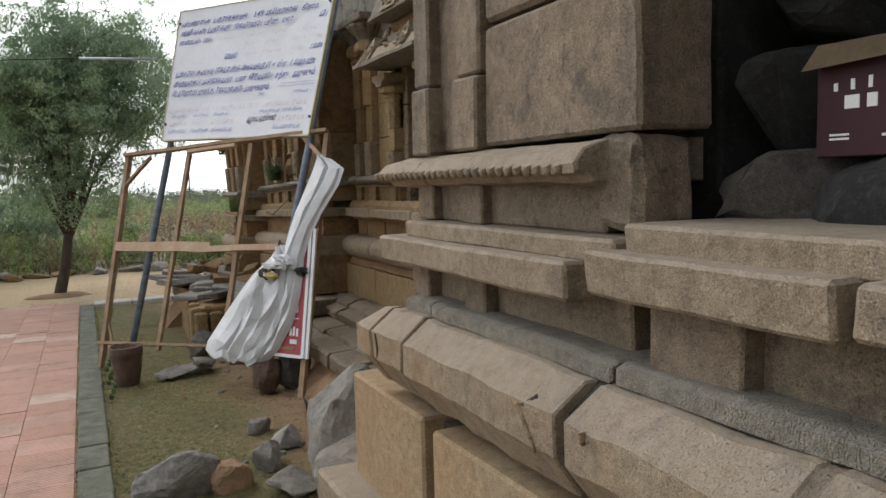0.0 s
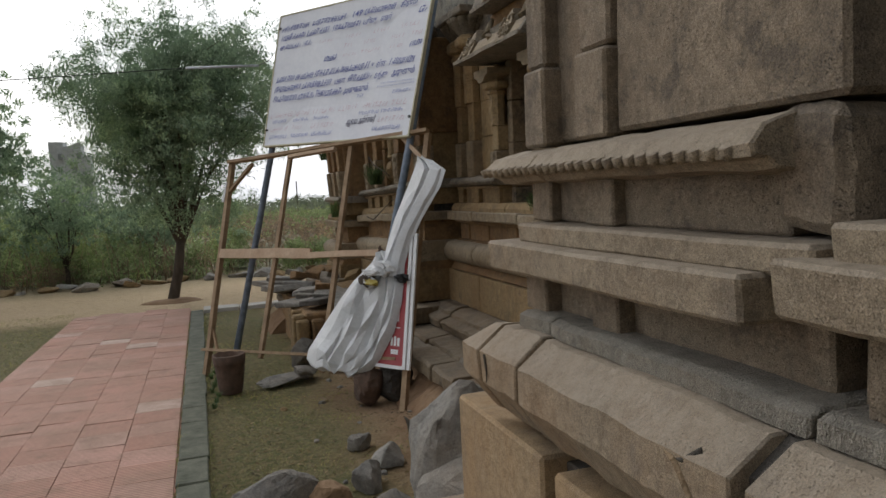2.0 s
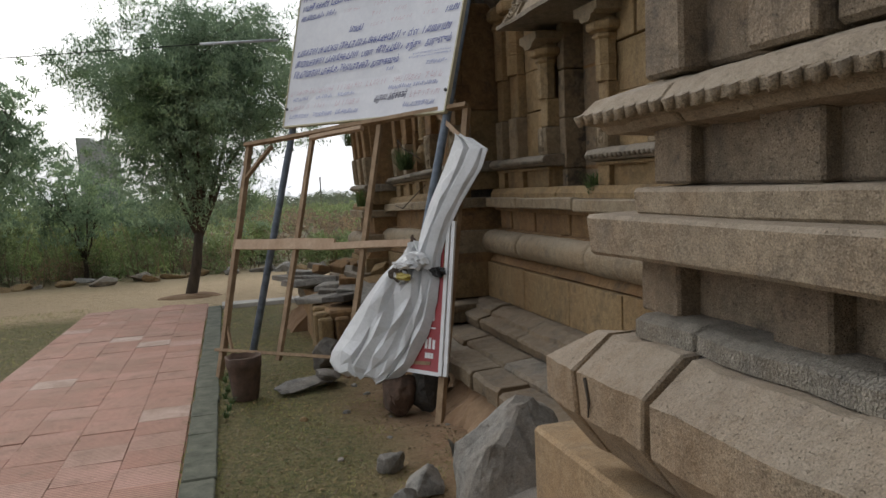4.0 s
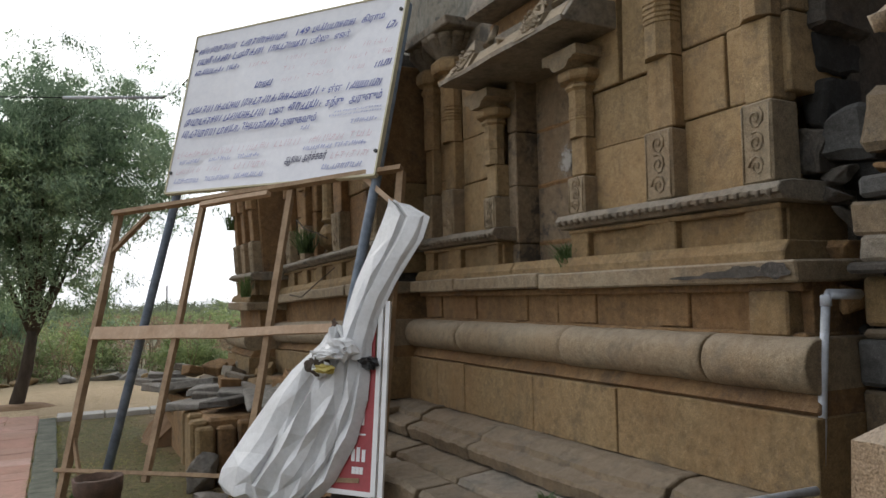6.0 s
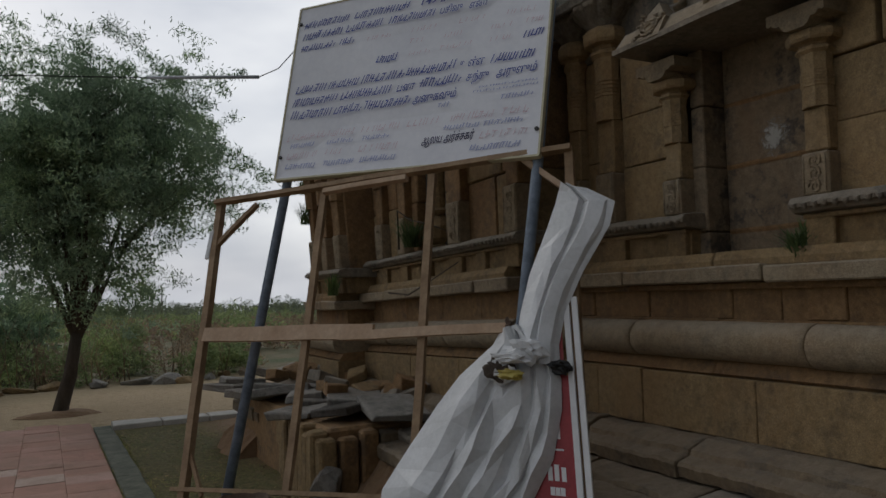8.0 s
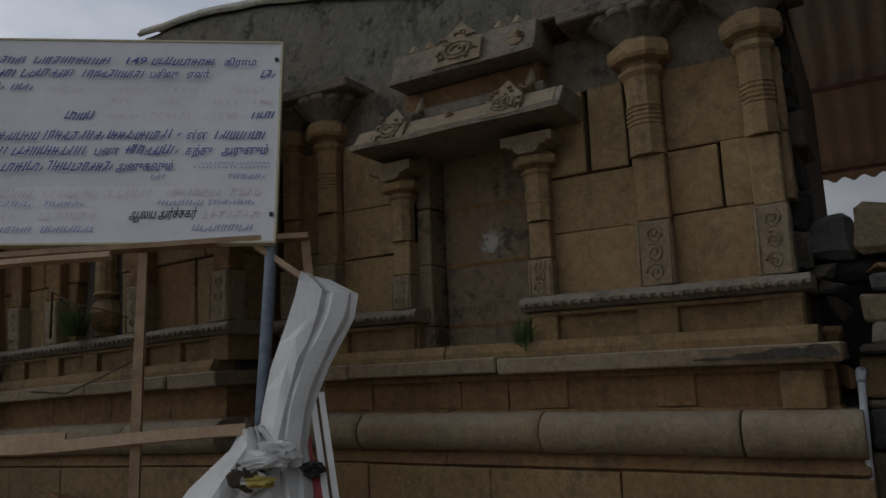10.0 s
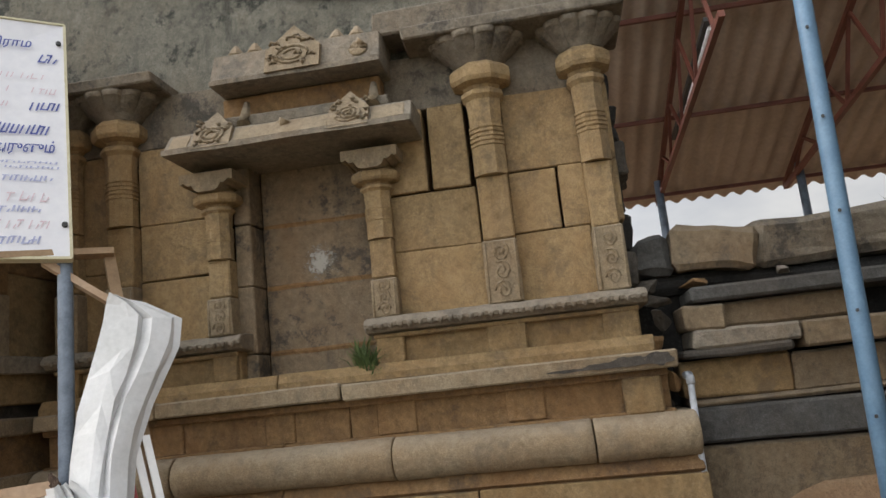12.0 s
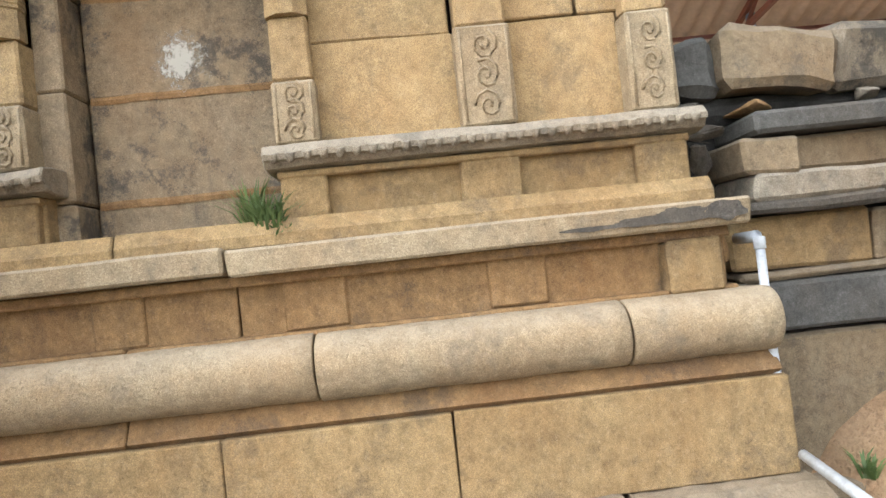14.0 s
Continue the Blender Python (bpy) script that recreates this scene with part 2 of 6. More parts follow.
def leafy(name, c1, c2, rough=0.6):
    m, n, l, b = mat(name, rough)
    g = n.new("ShaderNodeNewGeometry")
    col = ramp(n, l, g.outputs["Random Per Island"], [(0.0, c1), (1.0, c2)])
    patch = noise_node(n, l, where(n), 0.9, 3, 0.6)
    col = mix(n, l, 0.8, col, ramp(n, l, patch, [(0.35, grey(0.26)), (0.5, grey(0.5)), (0.66, (0.74, 0.70, 0.58))]), "OVERLAY")
    l.new(col, b.inputs["Base Color"])
    tr = n.new("ShaderNodeBsdfTranslucent")
    l.new(col, tr.inputs["Color"])
    mx = n.new("ShaderNodeMixShader")
    mx.inputs[0].default_value = 0.4
    l.new(b.outputs[0], mx.inputs[1])
    l.new(tr.outputs[0], mx.inputs[2])
    l.new(mx.outputs[0], n["Material Output"].inputs["Surface"])
    return m


LEAF = leafy("tree_leaves", (0.158, 0.241, 0.151), (0.399, 0.52, 0.344))
BUSH = leafy("bush_leaves", (0.157, 0.224, 0.084), (0.381, 0.448, 0.213))
DRYB = leafy("dry_brush", (0.21, 0.15, 0.10), (0.38, 0.285, 0.19))
GRASS = leafy("dry_grass", (0.11, 0.14, 0.035), (0.34, 0.30, 0.11))
# distance haze is put into this leaf colour
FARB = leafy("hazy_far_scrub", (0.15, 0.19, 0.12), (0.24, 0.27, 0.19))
LITTER = leafy("leaf_litter", (0.10, 0.075, 0.03), (0.34, 0.25, 0.12))
WEED = leafy("green_weed", (0.06, 0.10, 0.035), (0.13, 0.19, 0.07))


def ground_material():
    m, n, l, b = mat("ground", 0.95)
    p = where(n)
    big = noise_node(n, l, p, 0.9, 6, 0.6)
    mid = noise_node(n, l, p, 7, 6, 0.7)
    fine = noise_node(n, l, p, 60, 4, 0.7)
    clod = noise_node(n, l, p, 26, 5, 0.75)
    grass = ramp(n, l, mid, [(0.3, (0.105, 0.12, 0.036)), (0.5, (0.26, 0.205, 0.09)), (0.62, (0.15, 0.155, 0.05)), (0.74, (0.29, 0.22, 0.11))])
    grass = mix(n, l, ramp(n, l, clod, [(0.4, grey(0.7)), (0.6, grey(0))]), grass, (0.075, 0.08, 0.028))
    dirt = ramp(n, l, mid, [(0.3, (0.27, 0.16, 0.085)), (0.7, (0.38, 0.26, 0.155))])
    sep = n.new("ShaderNodeSeparateXYZ")
    l.new(p, sep.inputs[0])
    # bare earth close to the plinth, sandy ground past the lawn, scrub far off
    ad = n.new("ShaderNodeMath")
    ad.operation = "MULTIPLY_ADD"
    ad.inputs[1].default_value = 0.9
    l.new(big, ad.inputs[0])
    l.new(sep.outputs["X"], ad.inputs[2])
    mr = n.new("ShaderNodeMapRange")
    mr.inputs[1].default_value, mr.inputs[2].default_value = 1.45, 1.95
    l.new(ad.outputs[0], mr.inputs[0])
    col = mix(n, l, mr.outputs[0], grass, dirt)
    sand = ramp(n, l, mid, [(0.3, (0.36, 0.265, 0.155)), (0.5, (0.54, 0.41, 0.25)), (0.7, (0.43, 0.33, 0.20))])
    my = n.new("ShaderNodeMapRange")
    my.inputs[1].default_value, my.inputs[2].default_value = 11.6, 12.4
    l.new(sep.outputs["Y"], my.inputs[0])
    col = mix(n, l, my.outputs[0], col, sand)
    far = n.new("ShaderNodeMapRange")
    far.inputs[1].default_value, far.inputs[2].default_value = 15.5, 19
    l.new(sep.outputs["Y"], far.inputs[0])
    scrub = ramp(n, l, big, [(0.35, (0.10, 0.12, 0.05)), (0.6, (0.20, 0.16, 0.09))])
    col = mix(n, l, far.outputs[0], col, scrub)
    col = mix(n, l, 0.5, col, ramp(n, l, fine, [(0.3, grey(0.3)), (0.7, grey(0.68))]), "OVERLAY")
    l.new(col, b.inputs["Base Color"])
    nm = bump(n, l, b, mid, 0.8, 0.04)
    nm = bump(n, l, b, clod, 0.9, 0.025, nm)
    bump(n, l, b, fine, 1.0, 0.02, nm)
    return m


GROUND = ground_material()


# ---- building blocks ----
def part(name, bm, material, parent=None, label=""):
    me = bpy.data.meshes.new(name)
    bm.to_mesh(me)
    bm.free()
    me.materials.append(material)
    ob = new(name, me)
    if parent:
        ob.parent = parent
    if label:
        ob["label"] = label
    return ob


def thing(name, at, label, category, group="", kind=""):
    ob = new(name)
    ob.location = at
    ob.empty_display_size = 0.1
    return tagged(ob, label, category, group, kind)


def under(ob, parent):
    """Hangs ob, built in world coordinates, under parent without moving it."""
    ob.parent = parent
    ob.matrix_parent_inverse = Matrix.Translation(-parent.location)
    return ob


def below(ob, piece):
    """Hangs ob, built in world coordinates, under a part that already hangs under its thing."""
    ob.parent = piece
    return ob


def box(bm, x0, x1, y0, y1, z0, z1, wobble=0.0, chamfer=0.0, seg=1):
    r = bmesh.ops.create_cube(bm, size=1)
    vs = r["verts"]
    for v in vs:
        v.co = Vector((x0 + (v.co.x + 0.5) * (x1 - x0), y0 + (v.co.y + 0.5) * (y1 - y0), z0 + (v.co.z + 0.5) * (z1 - z0)))
        if wobble:
            v.co += Vector([random.uniform(-wobble, wobble) for _ in range(3)])
    if chamfer:
        es = list({e for v in vs for e in v.link_edges})
        bmesh.ops.bevel(bm, geom=es, offset=chamfer, segments=seg, profile=0.6, affect="EDGES")
    return bm


def roughen(bm, cuts, amount, scale):
    """Splits a mesh finer and pushes its skin about, for hewn or broken stone."""
    bmesh.ops.subdivide_edges(bm, edges=bm.edges[:], cuts=cuts, use_grid_fill=True)
    for v in bm.verts:
        v.co += amount * Vector(noise.noise_vector(v.co * scale)) + 0.4 * amount * Vector(noise.noise_vector(v.co * scale * 3.1))
    return bm


def slab(name, x0, x1, y0, y1, z0, z1, material, parent, wobble=0.004, chamfer=0.008, rough=0.0, label=""):
    bm = box(bmesh.new(), x0, x1, y0, y1, z0, z1, wobble, chamfer)
    if rough:
        roughen(bm, 3, rough, 7.0)
    ob = part(name, bm, material, label=label)
    return under(ob, parent)


def run(name, profile, y0, y1, material, parent, wobble=0.003, mitre0=0.0, mitre1=0.0, rings=2, label="", smooth=False, jag=0.004):
    """A moulding course: an x-z profile drawn along y. The mitres lean its ends by the depth from the nose."""
    bm = bmesh.new()
    nose = min(x for x, z in profile)
    rows = []
    off = Vector((random.uniform(-wobble, wobble), 0, random.uniform(-wobble, wobble)))
    for k in range(rings + 1):
        f = k / rings
        row = []
        for x, z in profile:
            a = y0 + mitre0 * (x - nose)
            c = y1 - mitre1 * (x - nose)
            co = Vector((x, a + (c - a) * f, z)) + off
            co += jag * Vector(noise.noise_vector(co * 6.0)) + 0.5 * jag * Vector(noise.noise_vector(co * 19.0))
            row.append(bm.verts.new(co))
        rows.append(row)
    count = len(profile)
    for a, c in zip(rows, rows[1:]):
        for i in range(count):
            j = (i + 1) % count
            bm.faces.new((a[i], a[j], c[j], c[i]))
    bm.faces.new(rows[0][::-1])
    bm.faces.new(rows[-1])
    bmesh.ops.recalc_face_normals(bm, faces=bm.faces[:])
    ends = [e for e in bm.edges if (e.verts[0] in rows[0] and e.verts[1] in rows[0]) or (e.verts[0] in rows[-1] and e.verts[1] in rows[-1])]
    bmesh.ops.bevel(bm, geom=ends, offset=0.005, segments=1, affect="EDGES")
    if smooth:
        for face in bm.faces:
            face.smooth = len(face.verts) == 4
    ob = part(name, bm, material, label=label)
    return under(ob, parent)


def tube(bm, pts, r, sides=10, taper=None):
    """A pipe or limb through points."""
    rows = []
    pts = [Vector(p) for p in pts]
    for i, p in enumerate(pts):
        d = (pts[min(i + 1, len(pts) - 1)] - pts[max(i - 1, 0)]).normalized()
        a = d.orthogonal().normalized() if abs(d.z) > 0.9 else d.cross(Vector((0, 0, 1))).normalized()
        c = d.cross(a)
        rr = r if taper is None else r + (taper - r) * i / max(1, len(pts) - 1)
        rows.append([bm.verts.new(p + rr * (math.cos(t) * a + math.sin(t) * c)) for t in [2 * math.pi * k / sides for k in range(sides)]])
    for a, c in zip(rows, rows[1:]):
        for i in range(sides):
            j = (i + 1) % sides
            f = bm.faces.new((a[i], a[j], c[j], c[i]))
            f.smooth = True
    bm.faces.new(rows[0][::-1])
    bm.faces.new(rows[-1])
    bmesh.ops.recalc_face_normals(bm, faces=bm.faces[:])
    return bm


def beam(bm, a, b, w, h, up=(0, 0, 1)):
    """A squared timber from a to b, w wide and h high."""
    a, b = Vector(a), Vector(b)
    d = (b - a).normalized()
    s = d.cross(Vector(up)).normalized()
    u = s.cross(d)
    vs = [[bm.verts.new(p + sx * s * w / 2 + sz * u * h / 2) for sx, sz in ((-1, -1), (1, -1), (1, 1), (-1, 1))] for p in (a, b)]
    for i in range(4):
        j = (i + 1) % 4
        bm.faces.new((vs[0][i], vs[0][j], vs[1][j], vs[1][i]))
    bm.faces.new(vs[0][::-1])
    bm.faces.new(vs[1])
    bmesh.ops.recalc_face_normals(bm, faces=bm.faces[:])
    return bm


def splits(y0, y1, cuts, gap=0.002):
    """Stretches of a course between joints."""
    ys = [y0] + sorted(c for c in cuts if y0 < c < y1) + [y1]
    return [(a + (gap if i else 0), b - (gap if i < len(ys) - 2 else 0)) for i, (a, b) in enumerate(zip(ys, ys[1:]))]


def rock_mesh(size, seed, material, cuts=5, level=4):
    """A broken stone: the hull of scattered points, its edges knocked off and its skin roughened. More cuts, sharper."""
    rng = random.Random(seed)
    bm = bmesh.new()
    count = 9 if cuts > 6 else 13 if cuts > 3 else 26
    for _ in range(count):
        d = Vector((rng.gauss(0, 1), rng.gauss(0, 1), rng.gauss(0, 1))).normalized()
        big = max(abs(d.x), abs(d.y), abs(d.z))
        d *= (0.6 + 0.4 / big) if cuts > 3 else 1.0
        bm.verts.new((d.x, d.y, d.z))
    out = bmesh.ops.convex_hull(bm, input=bm.verts[:])
    bmesh.ops.delete(bm, geom=[v for v in out["geom_interior"] if isinstance(v, bmesh.types.BMVert)], context="VERTS")
    bmesh.ops.bevel(bm, geom=bm.edges[:], offset=0.07, segments=1, affect="EDGES")
    bmesh.ops.triangulate(bm, faces=bm.faces[:])
    for _ in range(2 if level > 3 else 1):
        bmesh.ops.subdivide_edges(bm, edges=[e for e in bm.edges if e.calc_length() > 0.16], cuts=1)
        bmesh.ops.triangulate(bm, faces=bm.faces[:])
    for v in bm.verts:
        o = Vector((seed * 1.7, 0, 0))
        v.co += 0.07 * Vector(noise.noise_vector(v.co * 1.8 + o)) + 0.05 * Vector(noise.noise_vector(v.co * 5 + o))
        v.co = Vector((v.co.x * size[0], v.co.y * size[1], v.co.z * size[2]))
    bmesh.ops.recalc_face_normals(bm, faces=bm.faces[:])
    return bm


# ---- ground ----
def smooth_step(a, b, v):
    f = min(1.0, max(0.0, (v - a) / (b - a)))
    return f * f * (3 - 2 * f)


def ground_z(x, y):
    """Level round the temple, falling gently away; a bank of earth between the two halls."""
    far = math.hypot(max(0.0, abs(x) - 8), max(0.0, y - 5.0, -y - 8))
    z = -0.0165 * far
    d = math.hypot((x - 3.0) / 0.95, (y - 3.15) / 0.85)
    z += 0.72 * (1 - smooth_step(0.35, 1.15, d))
    if x > 0.4:
        z += 0.05 * smooth_step(0.9, 1.6, x) * noise.noise((x * 2.1, y * 2.1, 0.3)) * smooth_step(14, 10, y)
    if y > 12:
        z += 0.10 * noise.noise((x * 0.4, y * 0.4, 7.0)) * smooth_step(12, 15, y)
    return z


def build_ground():
    def axis(lo, hi, step):
        near = list(np.arange(lo, hi + 1e-6, step))
        far = [3.0 * 1.5 ** k for k in range(15)]
        return [lo - f for f in reversed(far)] + near + [hi + f for f in far]
    xs, ys = axis(-3.0, 5.0, 0.16), axis(0.0, 15.0, 0.16)
    bm = bmesh.new()
    grid = [[bm.verts.new((x, y, ground_z(x, y))) for y in ys] for x in xs]
    for i in range(len(xs) - 1):
        for j in range(len(ys) - 1):
            bm.faces.new((grid[i][j], grid[i + 1][j], grid[i + 1][j + 1], grid[i][j + 1])).smooth = True
    ob = part("ground", bm, GROUND)
    return tagged(ob, "patchy dry lawn and bare earth falling away to scrub", "ground", kind="structure")


ground = build_ground()

# ---- near hall: a ruined moulded plinth and wall ----
near = thing("wall_1", (1.6, 1.0, 0), "moulded buff granite plinth and wall of a ruined hall", "temple wall", kind="structure")
NE = 2.79
HEX = [(1.117, 1.06), (1.117, 0.965), (1.19, 0.865), (1.75, 0.865), (1.75, 1.135), (1.205, 1.125)]
for a, b in ((-1.6, -0.61), (-0.59, 0.235), (0.262, 0.966), (0.994, 1.516), (1.552, 2.370), (2.398, 2.637), (2.643, NE)):
    run("stone_block", HEX, a, b, NEAR, near, 0.004, mitre1=1.0 if b > 2.7 else 0.0, rings=18, jag=0.009)
run("mortar", [(x + 0.045 if x < 1.3 else x, z if z > 1 else z + 0.03) for x, z in HEX], -1.5, 2.6, DARK, near, 0.0, rings=12)
run("mortar", [(x + 0.006 if x < 1.3 else x, z - 0.004) for x, z in HEX], 0.96, 1.0, NEARD, near, 0.0, rings=2)
for a, b in splits(-1.6, 3.0, (2.31, 1.48, 0.5, -0.5), 0.03):
    slab("stone_block", 1.17 + random.uniform(-.008, .008), 1.8, a, b, 0.36, 0.815 + random.uniform(-.012, .012), CUT, near, 0.006, 0.01)
for a, b in splits(-1.6, 3.12, (2.62, 1.9, 0.9, -0.2), 0.012):
    slab("stone_block", 1.02 + random.uniform(-.02, .02), 1.8, a, b, -0.05, 0.40 + random.uniform(-.02, .02), NEAR, near, 0.012, 0.014)
slab("joint_fill", 1.24, 1.8, -1.5, 2.95, 0.36, 0.80, DARK, near, 0, 0.004)
# old scars and splits in the faceted course
for pts, r in (([(1.715, 1.06), (1.68, 1.045), (1.655, 1.01), (1.635, 0.985), (1.62, 0.957)], 0.011), ([(1.64, 1.075), (1.665, 1.055), (1.69, 1.05)], 0.008), ([(1.452, 1.055), (1.445, 1.03)], 0.012), ([(2.60, 1.05), (2.585, 1.0), (2.59, 0.97)], 0.004)):
    bm = tube(bmesh.new(), [(1.118 + max(0, z - 1.055) * 1.2, y, z) for y, z in pts], r, 6, r * 0.35)
    under(part("scar", bm, BANK if r > 0.01 else DARK), near)
# chiselled step on the faceted course
STRIP = [(1.235, 1.13), (1.235, 1.165), (1.26, 1.175), (1.75, 1.175), (1.75, 1.13)]
for a, b in splits(-1.6, 2.6, (2.4, 1.50, 0.4), 0.004):
    run("stone_block", STRIP, a, b, CHIS, near, 0.004, rings=10, jag=0.006)
# recessed neck with its stub pilasters
for a, b in splits(-1.6, 2.66, (1.525, 0.7), 0.03):
    slab("stone_block", 1.335, 1.75, a, b, 1.165, 1.31, NEARD, near, 0.003, 0.006)
for a, b in ((2.52, 2.66), (2.14, 2.265), (1.2, 1.44), (0.2, 0.45)):
    slab("stone_block", 1.285, 1.36, a, b, 1.165, 1.305, NEARD, near, 0.004, 0.006)
# projecting ledge slabs
for a, b, z0, z1 in ((1.60, 2.705, 1.285, 1.378), (0.957, 1.528, 1.315, 1.405), (0.1, 0.93, 1.32, 1.41), (-1.6, 0.08, 1.31, 1.41)):
    slab("ledge_slab", 1.187, 1.8, a, b, z0, z1, NEAR, near, 0.006, 0.008, 0.004)
for a, b, z0, z1 in ((1.50, 2.62, 1.37, 1.428), (0.1, 1.47, 1.40, 1.462)):
    slab("stone_block", 1.245, 1.8, a, b, z0, z1, NEAR, near, 0.005, 0.008, 0.003)
# dado with stub pilasters
slab("stone_block", 1.335, 1.6, 1.64, 2.62, 1.43, 1.56, NEARD, near, 0.003, 0.006)
for a, b in ((2.50, 2.625), (2.165, 2.315)):
    slab("stone_block", 1.30, 1.37, a, b, 1.43, 1.55, NEARD, near, 0.004, 0.006)
bm = box(bmesh.new(), 1.31, 1.47, 1.50, 1.66, 1.44, 1.648, 0.008, 0.02)
under(part("broken_stone", roughen(bm, 3, 0.012, 9), NEARD, label="broken end stone of the dado"), near)
# scalloped cornice
CORN = [(1.335, 1.54), (1.27, 1.548), (1.255, 1.565), (1.225, 1.57), (1.222, 1.59), (1.25, 1.622), (1.31, 1.642), (1.6, 1.645), (1.6, 1.54)]
for a, b in splits(1.60, 2.80, (2.47,), 0.004):
    run("cornice", CORN, a, b, NEAR, near, 0.003, mitre1=1.0 if b > 2.7 else 0, rings=14, jag=0.006)
y = 1.66
while y < 2.78:
    bm = bmesh.new()
    tube(bm, [(1.213, y, 1.588), (1.222, y, 1.566)], 0.013, 6, 0.010)
    under(part("scallop", bm, NEAR), near)
    y += 0.043
# wall slabs and pilasters
slab("wall_slab", 1.31, 1.52, 1.50, 2.16, 1.655, 1.985, NEARD, near, 0.004, 0.01, 0.004)
slab("wall_slab", 1.31, 1.52, 1.56, 2.16, 1.995, 2.62, NEARD, near, 0.004, 0.012, 0.004)
slab("wall_slab", 1.345, 1.52, 2.16, 2.62, 1.65, 2.62, NEARD, near, 0.003, 0.008)
slab("wall_slab", 1.31, 1.7, 1.5, 2.66, 2.63, 3.3, NEARD, near, 0.003, 0.01)
for a, b in ((2.50, 2.625), (2.165, 2.315)):
    slab("pilaster", 1.285, 1.40, a, b, 1.645, 1.86, NEARD, near, 0.003, 0.008)
    slab("pilaster", 1.30, 1.40, a + 0.004, b - 0.004, 1.865, 2.62, NEARD, near, 0.003, 0.008)
# plain core and closing walls behind the faces, in the shade-black colour
slab("core", 1.60, 1.95, 1.56, 2.70, 0.0, 3.3, UNLIT, near, 0, 0.01)
slab("core", 1.95, 3.5, 1.50, 1.62, 0.0, 3.3, UNLIT, near, 0, 0.01)
slab("core", 1.74, 3.4, -1.6, 1.55, 0.0, 1.40, UNLIT, near, 0, 0.01)
slab("back_wall", 3.2, 3.5, -1.6, 1.55, 1.40, 3.3, UNLIT, near, 0, 0.01)
slab("end_wall", 1.35, 3.5, -1.9, -1.6, 0.0, 3.3, UNLIT, near, 0, 0.01)
# unseen overhanging slabs, added to shade the wall face and the inside
slab("roof_slab", 0.95, 3.6, -1.9, 1.6, 3.31, 3.5, DARK, near, 0, 0.02)
slab("roof_slab", 0.95, 2.0, 1.62, 2.80, 3.31, 3.5, DARK, near, 0, 0.02)

# ---- main shrine ----
shrine = thing("wall_2", (2.9, 5.4, 0), "weathered tan granite shrine wall with roll moulding, pilasters and niche", "temple wall", kind="structure")
YA0, YA1 = 3.80, 6.80   # the bay with the niche
YB0, YB1 = 6.83, 9.22   # the bay behind the notice board, which stands forward
BX = -0.31


def roll_profile(x, z, r, back):
    pts = [(back, z - r * 0.95)]
    pts += [(x - r * math.sin(t) * 1.02, z - r * math.cos(t)) for t in [math.pi * k / 12 for k in range(0, 13)]]
    return pts + [(back, z + r * 0.95)]


def bay(parent, y0, y1, joints, dx=0.0, drop=0.0, first=TAN):
    """The moulding courses of one bay, from the plinth up to the scalloped cornice. drop: how far its far end is
    lowered to fit the camera's view.
    """
    def put(ob):
        if drop:
            ob.matrix_basis = Matrix.Translation((0, y0, 0)) @ Matrix.Shear("XY", 4, (0, 0)) @ Matrix.Translation((0, -y0, 0)) @ ob.matrix_basis
            for v in ob.data.vertices:
                v.co.z -= drop * (v.co.y - y0) / (y1 - y0)
        return ob
    M = lambda: first
    for a, b in splits(y0 - 0.03, y1, joints[0]):
        put(slab("stone_block", 2.42 + dx, 2.9, a, b, 0.545, 0.822, M(), parent, 0.003, 0.004))
    for a, b in splits(y0 - 0.02, y1, joints[1]):
        put(run("stone_block", [(2.47 + dx, 0.815), (2.44 + dx, 0.835), (2.49 + dx, 0.905), (2.9, 0.905), (2.9, 0.815)], a, b, RED, parent))
    for a, b in splits(y0 - 0.02, y1, joints[2], 0.003):
        put(run("roll_moulding", roll_profile(2.475 + dx, 0.982, 0.092, 2.9), a, b, PALE, parent, rings=14, smooth=True, jag=0.003))
    for a, b in splits(y0 + 0.06, y1, joints[3]):
        put(slab("stone_block", 2.55 + dx, 2.9, a, b, 1.06, 1.262, RED, parent, 0.003, 0.004))
    for a, b in splits(y0 + 0.05, y1, joints[1]):
        put(slab("stone_block", 2.50 + dx, 2.9, a, b, 1.055, 1.085, RED, parent, 0.003, 0.006))
    for a, b in splits(y0 + 0.02, y1, joints[4], 0.004):
        put(slab("ledge_slab", 2.425 + dx, 2.9, a, b, 1.255, 1.332, PALE, parent, 0.006, 0.008, 0.003))
    for a, b in splits(y0 + 0.10, y1, joints[1]):
        put(run("stone_block", [(2.47 + dx, 1.33), (2.47 + dx, 1.36), (2.50 + dx, 1.40), (2.9, 1.40), (2.9, 1.33)], a, b, first, parent))


def neck_stubs(parent, spots, drop=0.0):
    for a, b in spots:
        slab("stub_pilaster", 2.536, 2.57, a, b, 1.085, 1.235, RED, parent, 0.003, 0.006)


slab("neck_fillet", 2.50, 2.9, YA0 + 0.06, YA1, 1.225, 1.258, RED, shrine, 0.003, 0.006)
slab("stub_pilaster", 2.47, 2.56, 3.90, 4.06, 1.075, 1.225, TAN, shrine, 0.004, 0.008)
neck_stubs(shrine, ((4.40, 4.57), (4.98, 5.16), (5.55, 5.70), (6.1, 6.25), (6.55, 6.7)))
JA = ((4.72, 5.345, 6.05, 6.4), (5.6,), (4.21, 5.075, 6.1), (5.29,), (5.29, 6.18), ())
bay(shrine, YA0, YA1, JA)
